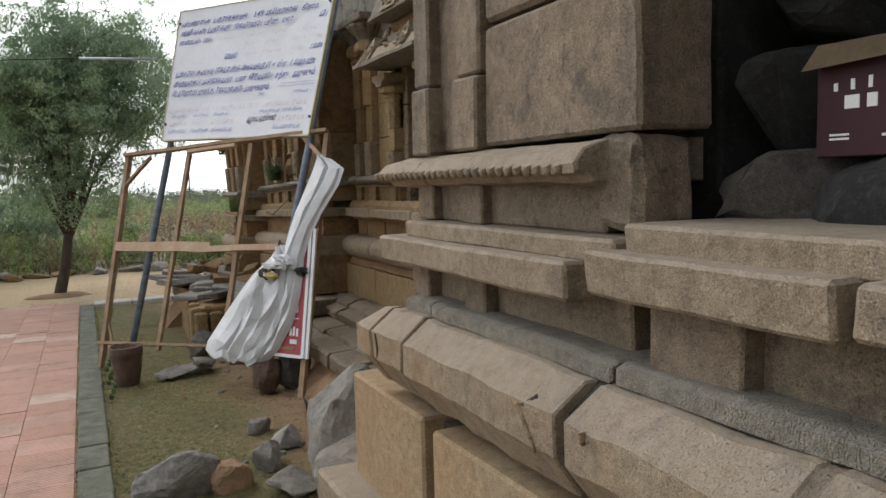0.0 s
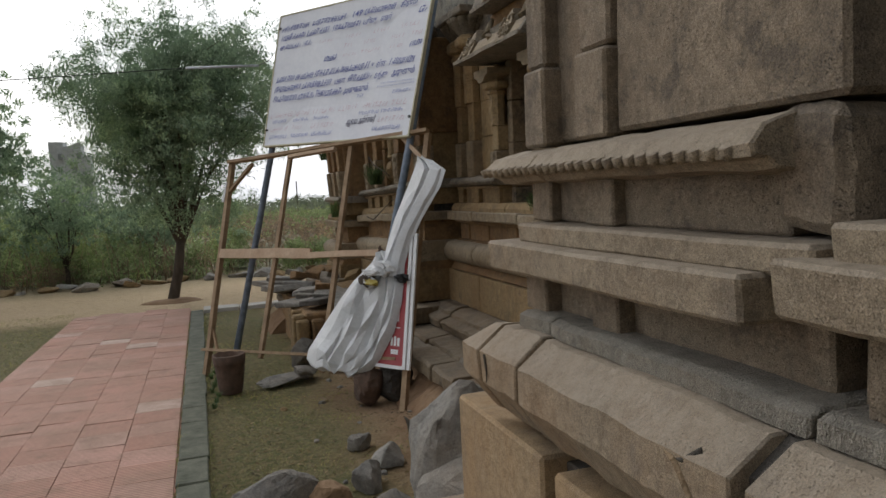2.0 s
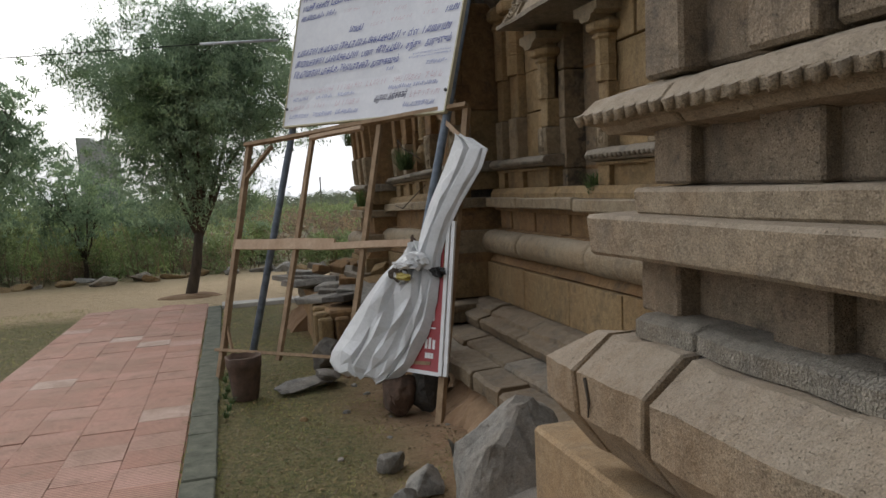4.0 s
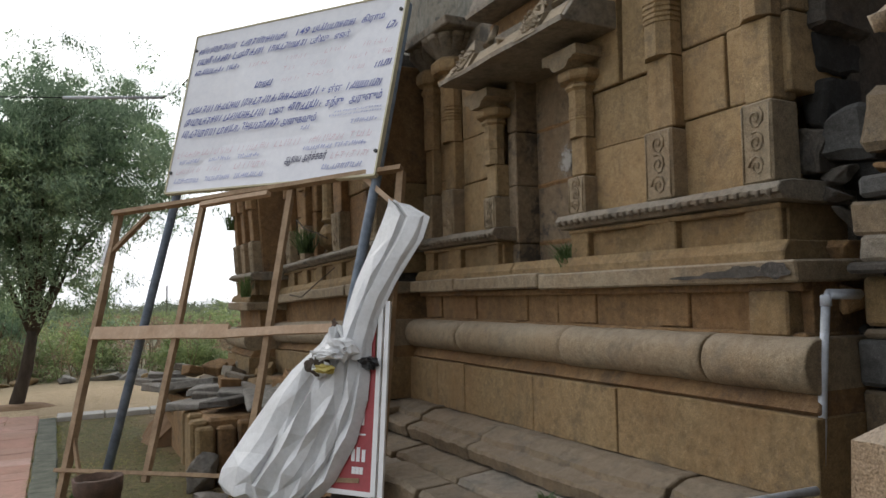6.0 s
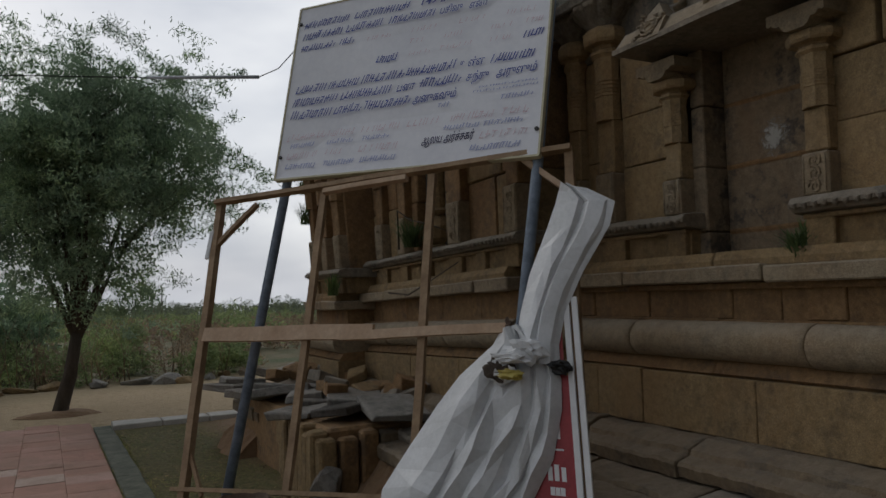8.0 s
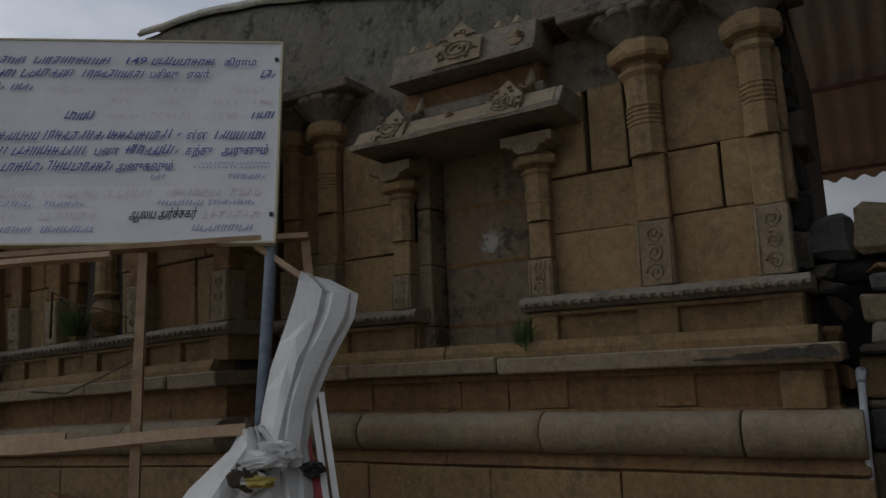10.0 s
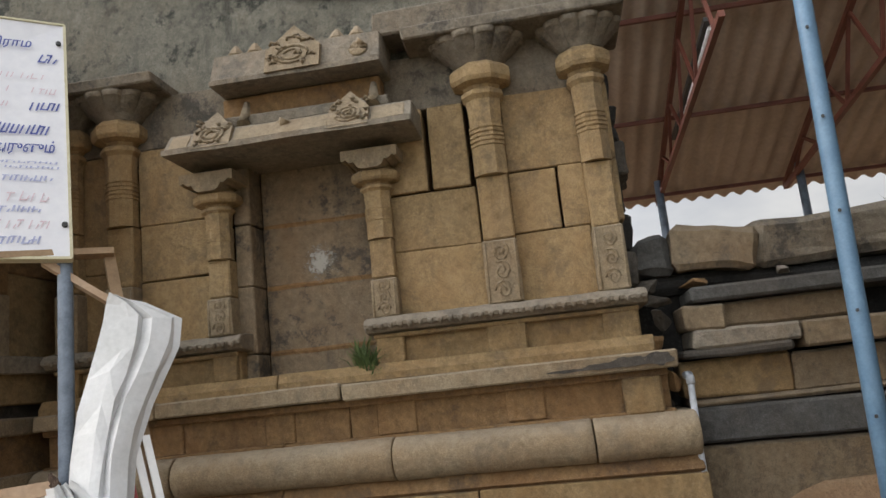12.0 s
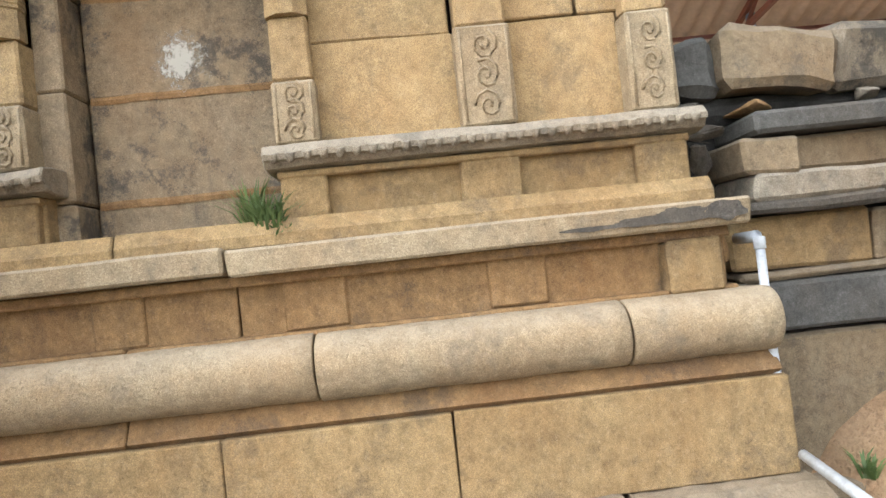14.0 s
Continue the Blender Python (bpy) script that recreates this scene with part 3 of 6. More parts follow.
JB = ((7.45, 8.2, 8.75), (8.3,), (7.6, 8.6), (7.35, 7.9, 8.5), (7.25, 8.0, 8.7), ())
bay(shrine, YB0, YB1, JB, dx=BX, drop=0.07)


def vedi(parent, y0, y1, stubs, x=2.52, drop=0.0):
    """The panelled band under the pilasters and the scalloped cornice on it."""
    made = [slab("panel_band", x + 0.035, 2.9, y0, y1, 1.395, 1.54, TAN, parent, 0.002, 0.005)]
    made.append(slab("panel_fillet", x - 0.005, 2.9, y0, y1, 1.515, 1.537, TAN, parent, 0.002, 0.005))
    for a, b in stubs:
        made.append(slab("stub_pilaster", x, x + 0.06, a, b, 1.397, 1.535, TAN, parent, 0.003, 0.006))
    prof = [(x + 0.03, 1.535), (x - 0.03, 1.543), (x - 0.045, 1.56), (x - 0.06, 1.563), (x - 0.062, 1.58), (x - 0.04, 1.605), (x + 0.02, 1.615), (2.9, 1.615), (2.9, 1.535)]
    made.append(run("cornice", prof, y0 - 0.04, y1 + 0.03, GREY, parent, rings=20, jag=0.006))
    y = y0
    while y < y1:
        bm = bmesh.new()
        tube(bm, [(x - 0.066, y, 1.580), (x - 0.058, y, 1.556)], 0.014, 6, 0.010)
        made.append(under(part("scallop", bm, GREY), parent))
        y += 0.046
    return made


vedi(shrine, 3.94, 5.14, ((5.0, 5.13), (4.44, 4.62), (3.945, 4.10)))
vedi(shrine, 5.80, 6.75, ((5.81, 5.93), (6.25, 6.42), (6.62, 6.74)))


def ring_stack(x, y, levels, sides=8, squash=0.75):
    """A turned stack round a vertical axis from (z, radius) levels."""
    bm = bmesh.new()
    rows = [[bm.verts.new((x + squash * r * math.cos(t), y + r * math.sin(t), z)) for t in [math.pi / sides + 2 * math.pi * k / sides for k in range(sides)]] for z, r in levels]
    for a, c in zip(rows, rows[1:]):
        for i in range(sides):
            j = (i + 1) % sides
            bm.faces.new((a[i], a[j], c[j], c[i]))
    bm.faces.new(rows[0][::-1])
    bm.faces.new(rows[-1])
    bmesh.ops.recalc_face_normals(bm, faces=bm.faces[:])
    return bm


def petal_cup(x, y, levels, lobes=12, sides=72):
    """A spreading cup whose rim swells into petals; levels of (z, radius, depth of the petals)."""
    bm = bmesh.new()
    rows = []
    for z, r, d in levels:
        rows.append([bm.verts.new((x + 0.85 * q * math.cos(t), y + q * math.sin(t), z)) for t, q in [(u, r * (1 - d + d * abs(math.sin(lobes * u / 2)) ** 0.6)) for u in [2 * math.pi * k / sides for k in range(sides)]]])
    for a, c in zip(rows, rows[1:]):
        for i in range(sides):
            j = (i + 1) % sides
            bm.faces.new((a[i], a[j], c[j], c[i]))
    bm.faces.new(rows[0][::-1])
    bm.faces.new(rows[-1])
    bmesh.ops.recalc_face_normals(bm, faces=bm.faces[:])
    return bm


def carve(parent, x, y0, y1, z0, z1, material):
    """A carved scroll and frame in low relief on a pilaster's foot."""
    bm = bmesh.new()
    w, h = y1 - y0, z1 - z0
    for a, b in (((y0 + 0.012, z0 + 0.012), (y0 + 0.012, z1 - 0.012)), ((y1 - 0.012, z0 + 0.012), (y1 - 0.012, z1 - 0.012))):
        tube(bm, [(x, a[0], a[1]), (x, b[0], b[1])], 0.004, 5)
    for k in range(3):
        cz, cy = z0 + h * (0.2 + 0.3 * k), (y0 + y1) / 2
        tube(bm, [(x, cy + w * 0.26 * (1 - t / 16) * math.cos(t * 0.75 + k), cz + w * 0.30 * (1 - t / 16) * math.sin(t * 0.75 + k)) for t in range(15)], 0.0045, 5)
    return under(part("carving", bm, material), parent)


def corbel(x0, x1, y, half, z0, z1):
    """A bracket block: flat top, square ends and a scalloped underside, drawn along x."""
    bm = bmesh.new()
    pts = [(-1, 1), (-1, 0.50), (-0.9, 0.46), (-0.84, 0.54), (-0.74, 0.40), (-0.62, 0.34), (-0.56, 0.40), (-0.44, 0.12), (-0.3, 0.0), (0.3, 0.0), (0.44, 0.12), (0.56, 0.40), (0.62, 0.34), (0.74, 0.40), (0.84, 0.54), (0.9, 0.46), (1, 0.50), (1, 1)]
    rows = [[bm.verts.new((x, y + half * 0.62 * u, z0 + (z1 - z0) * v)) for u, v in pts] for x in (x0, x1)]
    for i in range(len(pts)):
        j = (i + 1) % len(pts)
        bm.faces.new((rows[0][i], rows[0][j], rows[1][j], rows[1][i]))
    bm.faces.new(rows[0][::-1])
    bm.faces.new(rows[1])
    bmesh.ops.recalc_face_normals(bm, faces=bm.faces[:])
    return bm


def pilaster(parent, y0, y1, x=2.535, base=1.615, head=2.885, back=2.66, small=False, material=BUFF, cap=LICHEN):
    """A square foot with carving, an octagonal ringed shaft, pot, cushion, abacus and scalloped corbel."""
    c, w = (y0 + y1) / 2, (y1 - y0)
    h = head - base
    z1, z2 = base + 0.23 * h, base + 0.475 * h
    made = [slab("pilaster_foot", x - 0.022, back, y0, y1, base, z1, PALE, parent, 0.003, 0.007)]
    made.append(carve(parent, x - 0.022, y0, y1, base, z1, PALE))
    made.append(slab("pilaster_shaft", x, back, y0 + 0.006, y1 - 0.006, z1 + 0.004, z2, material, parent, 0.003, 0.008))
    r = w * 0.54
    lv = [(z2, r * 0.98), (base + 0.575 * h, r * 0.96)]
    for k in range(5):
        zz = base + (0.585 + 0.017 * k) * h
        lv += [(zz, r * 0.95), (zz + 0.003, r * 1.02), (zz + 0.013, r * 1.02), (zz + 0.016, r * 0.94)]
    lv += [(base + 0.70 * h, r * 0.95), (base + 0.765 * h, r * 1.02), (base + 0.782 * h, r * 1.26), (base + 0.797 * h, r * 1.22), (base + 0.806 * h, r * 1.02), (base + 0.818 * h, r * 1.12),
           (base + 0.828 * h, r * 1.66), (base + 0.843 * h, r * 1.80), (base + 0.878 * h, r * 1.80), (base + 0.897 * h, r * 1.5), (base + 0.91 * h, r * 1.2), (base + 0.93 * h, r * 1.1)]
    made.append(under(part("pilaster_shaft", ring_stack(x + 0.03, c, lv, 8, 0.9), material), parent))
    top = head + 0.006
    if small:
        made.append(under(part("corbel", corbel(x - 0.10, back, c, 1.75 * w, top - 0.095, top), PALE), parent))
        return made
    ca = base + 0.905 * h
    made.append(under(part("petal_cup", petal_cup(x + 0.03, c, [(ca, 1.3 * r, 0.0), (ca + 0.25 * (top - ca), 1.62 * r, 0.02), (ca + 0.5 * (top - ca), 2.1 * r, 0.06), (ca + 0.75 * (top - ca), 2.5 * r, 0.11), (top - 0.02, 2.66 * r, 0.14)]), cap), parent))
    made.append(under(part("cup_rim", petal_cup(x + 0.03, c, [(top - 0.026, 2.66 * r, 0.14), (top - 0.014, 2.74 * r, 0.14), (top, 2.74 * r, 0.10)]), GREY), parent))
    return made


pilaster(shrine, 4.435, 4.595)
pilaster(shrine, 3.955, 4.095)
pilaster(shrine, 6.32, 6.47)
pilaster(shrine, 6.62, 6.74)
pilaster(shrine, 5.01, 5.135, head=2.40, small=True)
pilaster(shrine, 5.82, 5.945, head=2.40, small=True)
# wall stones between the pilasters
for y0, y1, z0, z1, m in ((4.59, 5.04, 1.61, 1.915, BUFF), (4.60, 5.04, 1.92, 2.20, BUFF), (4.62, 4.80, 2.205, 2.62, BUFF), (4.83, 5.10, 2.205, 2.62, BUFF),
                          (4.09, 4.44, 1.61, 1.935, BUFF), (4.22, 4.44, 1.94, 2.232, BUFF), (3.93, 4.207, 1.94, 2.235, BUFF), (3.93, 4.44, 2.238, 2.62, BUFF),
                          (5.94, 6.32, 1.61, 1.93, BUFF), (5.94, 6.32, 1.935, 2.22, BUFF), (5.94, 6.32, 2.225, 2.62, BUFF),
                          (6.46, 6.72, 1.61, 2.0, BUFF), (6.46, 6.72, 2.005, 2.62, BUFF), (3.95, 4.6, 2.62, 2.90, LICHEN), (4.6, 5.3, 2.62, 2.90, LICHEN), (5.3, 6.72, 2.62, 2.90, LICHEN)):
    slab("wall_stone", 2.60 + random.uniform(-.006, .006), 2.9, y0, y1, z0, z1, m, shrine, 0.004, 0.005, 0.002)
# niche
for z0, z1, m in ((1.33, 1.515, NICHE), (1.52, 1.85, NICHE), (1.855, 2.165, NICHE), (2.17, 2.50, NICHE)):
    slab("niche_stone", 2.76, 2.95, 5.12, 5.735, z0, z1, m, shrine, 0.003, 0.007)
    slab("niche_stone", 2.62, 2.95, 5.742, 5.83, z0, z1, m, shrine, 0.003, 0.007)
slab("beam", 2.38, 2.9, 3.82, 4.86, 2.893, 2.955, LICHEN, shrine, 0.006, 0.008, 0.003)
slab("beam", 2.38, 2.9, 6.12, 6.72, 2.893, 2.955, LICHEN, shrine, 0.006, 0.008, 0.003)
slab("beam", 2.46, 2.9, 4.0, 5.0, 2.96, 3.10, LICHEN, shrine, 0.008, 0.01, 0.004)
slab("beam", 2.50, 2.9, 3.95, 4.35, 3.11, 3.26, DARK, shrine, 0.01, 0.01, 0.004)
for z in (1.517, 1.852, 2.167):
    run("mortar", [(2.757, z - 0.014), (2.753, z), (2.757, z + 0.01), (2.80, z + 0.01), (2.80, z - 0.014)], 5.13, 5.73, RED, shrine, 0.003, rings=8)
slab("wall_core", 2.88, 4.6, 3.9, 10.05, 0.0, 3.0, DARK, shrine, 0, 0.01)
# rubble on the end face, coloured black for the shadowed gap
rng = random.Random(77)
z = 1.64
while z < 2.84:
    tall = rng.uniform(0.06, 0.19)
    bm = box(bmesh.new(), 2.66 + rng.uniform(0, .07), 2.95, 3.905 - rng.uniform(0, .05), 3.99, z, z + tall, 0.014, 0.012)
    under(part("rubble_stone", roughen(bm, 3, 0.02, 11), rng.choice((DARK, UNLIT, UNLIT))), shrine)
    z += tall + rng.uniform(0.0, 0.05)

# bay behind the board
B_DROP = 0.07


# lowers and leans the bay's far end to fit the camera's view
def fit_drop(obs):
    for ob in obs:
        for v in ob.data.vertices:
            f = (v.co.y - YB0) / (YB1 - YB0)
            v.co.z -= B_DROP * f
            v.co.x -= 0.05 * max(0.0, v.co.z - 1.4) * f
    return obs


for a, b, m in ((6.86, 7.20, TAN), (7.204, 7.56, RED), (7.76, 7.88, TAN), (8.36, 8.66, RED), (8.664, YB1, TAN)):
    fit_drop([slab("wall_stone", 2.60 + BX + random.uniform(-.008, .008), 2.95, a, b, 1.6, 2.02, m, shrine, 0.003, 0.009)])
for a, b, m in ((6.86, 7.12, RED), (7.124, 7.60, TAN), (7.604, 7.90, RED), (8.34, 8.72, RED), (8.724, YB1, RED)):
    fit_drop([slab("wall_stone", 2.60 + BX + random.uniform(-.008, .008), 2.95, a, b, 2.025, 2.85, m, shrine, 0.003, 0.009)])
fit_drop([slab("niche_stone", 2.74 + BX, 2.95, 7.86, 8.38, 1.6, 2.85, LICHEN, shrine, 0.003, 0.009)])
fit_drop([under(part("carved_pot", ring_stack(2.66 + BX, 8.10, [(1.61, 0.06), (1.64, 0.085), (1.66, 0.06), (1.70, 0.11), (1.79, 0.125), (1.86, 0.09), (1.88, 0.06), (1.91, 0.10), (1.93, 0.085), (2.4, 0.075)], 14, 1), TAN), shrine)])
fit_drop(vedi(shrine, YB0 + 0.02, YB1 - 0.03, ((6.85, 7.0), (7.24, 7.36), (7.55, 7.75), (8.02, 8.16), (8.42, 8.56), (8.82, 8.98)), x=2.52 + BX))
for y0, y1 in ((6.85, 7.0), (7.55, 7.74), (8.44, 8.58), (8.88, 9.02)):
    fit_drop(pilaster(shrine, y0, y1, x=2.535 + BX, back=2.66 + BX, material=RED))
slab("wall_core", 2.66 + BX, 2.9, YB0 + 0.08, YB1 - 0.02, 0.0, 2.95, DARK, shrine, 0, 0.01)
# the corner bay stands further forward, lowered and leaned to fit the camera's view
before = set(bpy.data.objects)
YC0, YC1 = 9.12, 10.0
bay(shrine, YC0, YC1, ((9.4, 9.7), (), (9.6,), (9.55,), (9.5,), ()))
for a, b in ((YC0, 9.40), (9.405, 9.68), (9.685, YC1 - 0.02)):
    slab("wall_stone", 2.60, 2.95, a, b, 1.6, 2.85, RED, shrine, 0.004, 0.009)
vedi(shrine, YC0, YC1 - 0.03, ((9.14, 9.27), (9.48, 9.62), (9.82, 9.95)))
for y in (9.14, 9.48, 9.81):
    pilaster(shrine, y, y + 0.14, material=RED)
for ob in set(bpy.data.objects) - before:
    for v in ob.data.vertices:
        v.co.x -= 0.56 + 0.05 * max(0.0, v.co.z - 1.2)
        v.co.y += 0.10 * max(0.0, v.co.z - 1.2)
        v.co.z -= 0.13
slab("wall_core", 2.33, 2.9, 9.2, 9.93, 0.0, 2.9, DARK, shrine, 0, 0.01)
slab("eave_slab", 1.95, 2.9, 9.5, 10.9, 3.08, 3.15, DARK, shrine, 0.03, 0.02)
slab("recess_stone", 2.76, 2.95, YA1 - 0.05, YB0 + 0.08, 0.5, 2.9, LICHEN, shrine, 0.003, 0.01)

# canopy over the niche
canopy = thing("niche_canopy", (2.6, 5.4, 2.45), "two-tiered carved grey stone canopy over the niche", "stone canopy")
run("eave_slab", [(2.30, 2.455), (2.285, 2.475), (2.36, 2.575), (2.75, 2.60), (2.75, 2.455)], 4.83, 6.02, GREY, canopy, rings=4)
run("upper_slab", [(2.36, 2.79), (2.35, 2.81), (2.41, 2.97), (2.75, 2.98), (2.75, 2.79)], 4.96, 5.80, GREY, canopy, rings=4)
def medallion(parent, x, y, z, w, h, lean):
    """A carved arch with rings in low relief on the eave."""
    bm = bmesh.new()
    for r in (0.46, 0.30, 0.14):
        tube(bm, [(x + lean * (w * r * math.sin(t) + h * 0.1), y + w * r * math.cos(t), z + w * r * math.sin(t)) for t in [2 * math.pi * k / 14 for k in range(15)]], 0.011, 5)
    tube(bm, [(x + lean * 0.5 * h, y - 0.02, z + 0.45 * w), (x + lean * h, y, z + h * 0.85)], 0.03, 6, 0.012)
    for sy in (-1, 1):
        tube(bm, [(x + 0.01, y + sy * 0.5 * w, z - 0.3 * h), (x + 0.02, y + sy * 0.55 * w, z + 0.1 * h), (x + 0.03, y + sy * 0.35 * w, z + 0.5 * h)], 0.018, 5, 0.008)
    return under(part("medallion", bm, PALE), parent)


def kudu(parent, y, w, x0, z0, x1, z1):
    """A gable of crowded carving that stands on a sloping face: knobs, scrolls and a ringed boss under a finial."""
    rng = random.Random(int(y * 100))
    bm = bmesh.new()
    def at(u, v, out=0.0):
        return (x0 + (x1 - x0) * v - out, y + w * u, z0 + (z1 - z0) * v)
    body = [bm.verts.new(at(u, v, o)) for o in (0.028, -0.04) for u, v in ((-0.5, -0.05), (0.5, -0.05), (0.5, 0.7), (0.22, 1.15), (0.0, 1.5), (-0.22, 1.15), (-0.5, 0.7))]
    bm.faces.new(body[:7])
    for k in range(7):
        bm.faces.new((body[k], body[k + 7], body[(k + 1) % 7 + 7], body[(k + 1) % 7]))
    for r in (0.30, 0.17):
        tube(bm, [at(r * math.cos(t), 0.45 + r * math.sin(t), 0.03) for t in [2 * math.pi * k / 12 for k in range(13)]], 0.008, 5)
    for k in range(22):
        u, v = rng.uniform(-0.46, 0.46), rng.uniform(0, 1.1)
        a = rng.uniform(0, 3)
        tube(bm, [at(u, v, 0.024), at(u + 0.08 * math.cos(a), v + 0.09 * math.sin(a), 0.042), at(u + 0.13 * math.cos(a + 0.8), v + 0.13 * math.sin(a + 0.8), 0.026)], 0.009, 5, 0.005)
    bmesh.ops.recalc_face_normals(bm, faces=bm.faces[:])
    return under(part("gable_carving", bm, PALE), parent)


for y in (5.78, 5.12):
    kudu(canopy, y, 0.19, 2.30, 2.475, 2.375, 2.61)
kudu(canopy, 5.38, 0.27, 2.355, 2.82, 2.415, 2.99)
medallion(canopy, 2.33, 5.45, 2.52, 0.11, 0.02, 0.6)
medallion(canopy, 2.375, 5.06, 2.88, 0.08, 0.02, 0.4)
for a, b in ((5.90, 6.0), (5.22, 5.68), (4.86, 5.02)):
    run("eave_panel", [(2.296, 2.492), (2.350, 2.568), (2.40, 2.568), (2.40, 2.492)], a, b, PALE, canopy, 0.0, rings=2, jag=0.002)
run("eave_fascia", [(2.272, 2.455), (2.272, 2.482), (2.33, 2.482), (2.33, 2.455)], 4.83, 6.02, GREY, canopy, 0.0, rings=8)
run("slab_fascia", [(2.338, 2.79), (2.338, 2.815), (2.40, 2.815), (2.40, 2.79)], 4.96, 5.80, GREY, canopy, 0.0, rings=8)
for y in (5.70, 5.60, 5.18, 5.08):
    bm = ring_stack(2.46, y, [(2.96, 0.03), (2.985, 0.045), (3.01, 0.03), (3.035, 0.012)], 8, 1)
    under(part("finial", bm, PALE), canopy)
for y in (5.66, 5.02):
    bm = bmesh.new()
    tube(bm, [(2.40, y, 2.60), (2.43, y, 2.66), (2.46, y, 2.73)], 0.035, 6, 0.015)
    under(part("finial", bm, PALE), canopy)
slab("frieze", 2.43, 2.75, 4.95, 5.88, 2.60, 2.66, GREY, canopy)
slab("frieze", 2.50, 2.75, 5.0, 5.80, 2.66, 2.79, RED, canopy)

# parapet of plastered rubble with a rounded top
parapet = thing("wall_3", (3.2, 6.0, 2.9), "mossy dark plastered parapet with a pale rounded coping", "parapet", kind="structure")
bm = bmesh.new()
rows = []
for k in range(41):
    y = 3.9 + k * (8.3 - 3.9) / 40
    top = 3.32 + 0.62 * smooth_step(4.4, 8.0, y)
    prof = [(2.66, 2.88), (2.68, top - 0.10), (2.72, top - 0.03), (2.85, top + 0.02), (3.05, top + 0.05), (3.3, top + 0.04), (3.3, 2.9)]
    rows.append([bm.verts.new(Vector((x, y, z)) + 0.02 * Vector(noise.noise_vector(Vector((x, y, z)) * 4))) for x, z in prof])
for a, c in zip(rows, rows[1:]):
    for i in range(len(a) - 1):
        bm.faces.new((a[i], a[i + 1], c[i + 1], c[i])).smooth = True
bm.faces.new(rows[0])
bm.faces.new(rows[-1][::-1])
bmesh.ops.recalc_face_normals(bm, faces=bm.faces[:])
under(part("parapet_face", bm, PLASTER), parapet)
bm = bmesh.new()
for k in range(41):
    y = 4.8 + k * 3.5 / 40
    top = 3.34 + 0.62 * smooth_step(4.4, 8.0, y)
    pts = [(2.67, top - 0.075), (2.645, top - 0.06), (2.68, top - 0.01), (2.80, top + 0.035), (3.0, top + 0.06), (3.3, top + 0.03)]
    row = [bm.verts.new(Vector((x, y, z)) + 0.015 * Vector(noise.noise_vector(Vector((x, y, z)) * 3))) for x, z in pts]
    if k:
        for i in range(5):
            bm.faces.new((last[i], last[i + 1], row[i + 1], row[i])).smooth = True
    last = row
bmesh.ops.recalc_face_normals(bm, faces=bm.faces[:])
under(part("coping", bm, WASH, label="pale rounded plaster coping"), parapet)

# plinth steps in front of the shrine
plinth = thing("plinth", (2.2, 6.0, 0), "stepped grey stone plinth courses, cracked and tilted", "stone plinth", kind="structure")
for dx0, y0, y1, cuts in ((0.0, 3.75, 6.88, ((4.27, 5.58, 6.3), (4.62, 5.37, 6.1), (4.35, 4.98, 5.42, 6.0))), (BX, 6.62, 9.1, ((7.2, 7.9, 8.5), (7.0, 7.5, 8.2, 8.8), (7.1, 7.7, 8.4))), (-0.56, 8.95, 10.15, ((9.5,), (9.6,), (9.4,)))):
    for a, b in splits(y0, y1, cuts[0], 0.009):
        dz = random.uniform(-.008, .008)
        run("stone_block", [(2.17 + dx0, 0.39), (2.155 + dx0, 0.445 + dz), (2.165 + dx0, 0.462 + dz), (2.245 + dx0, 0.482 + dz), (2.255 + dx0, 0.507 + dz), (2.345 + dx0, 0.540 + dz), (2.9, 0.55), (2.9, 0.39)], a, b, STEP, plinth, 0.006, rings=40, jag=0.013)
    for a, b in splits(y0 + 0.1, y1, cuts[1], 0.012):
        dx, dz = dx0 + random.uniform(-.02, .02), random.uniform(-.01, .01)
        run("stone_block", [(2.0 + dx, 0.28), (1.985 + dx, 0.345 + dz), (1.995 + dx, 0.368 + dz), (2.25 + dx, 0.395 + dz), (2.9, 0.395), (2.9, 0.28)], a, b, random.choice((GREY, STEP, STEP, STEP)), plinth, 0.006, rings=36, jag=0.014)
    for a, b in splits(y0 + 0.3, y1, cuts[2], 0.016):
        dx, dz = dx0 + random.uniform(-.035, .03), random.uniform(-.02, .012)
        run("stone_block", [(1.83 + dx, 0.20), (1.80 + dx, 0.225), (1.795 + dx, 0.305 + dz), (1.815 + dx, 0.325 + dz), (2.2 + dx, 0.345 + dz), (2.7, 0.35), (2.7, 0.20)], a, b, random.choice((GREY, STEP, STEP, STEP)), plinth, 0.008, rings=34, jag=0.016)
    run("footing", [(1.60 + dx0, -0.1), (1.68 + dx0, 0.02), (1.80 + dx0, 0.13), (1.88 + dx0, 0.21), (2.6, 0.22), (2.6, -0.1)], y0 + 0.35, y1 - 0.1, SOIL, plinth, 0.01, rings=50, jag=0.05)

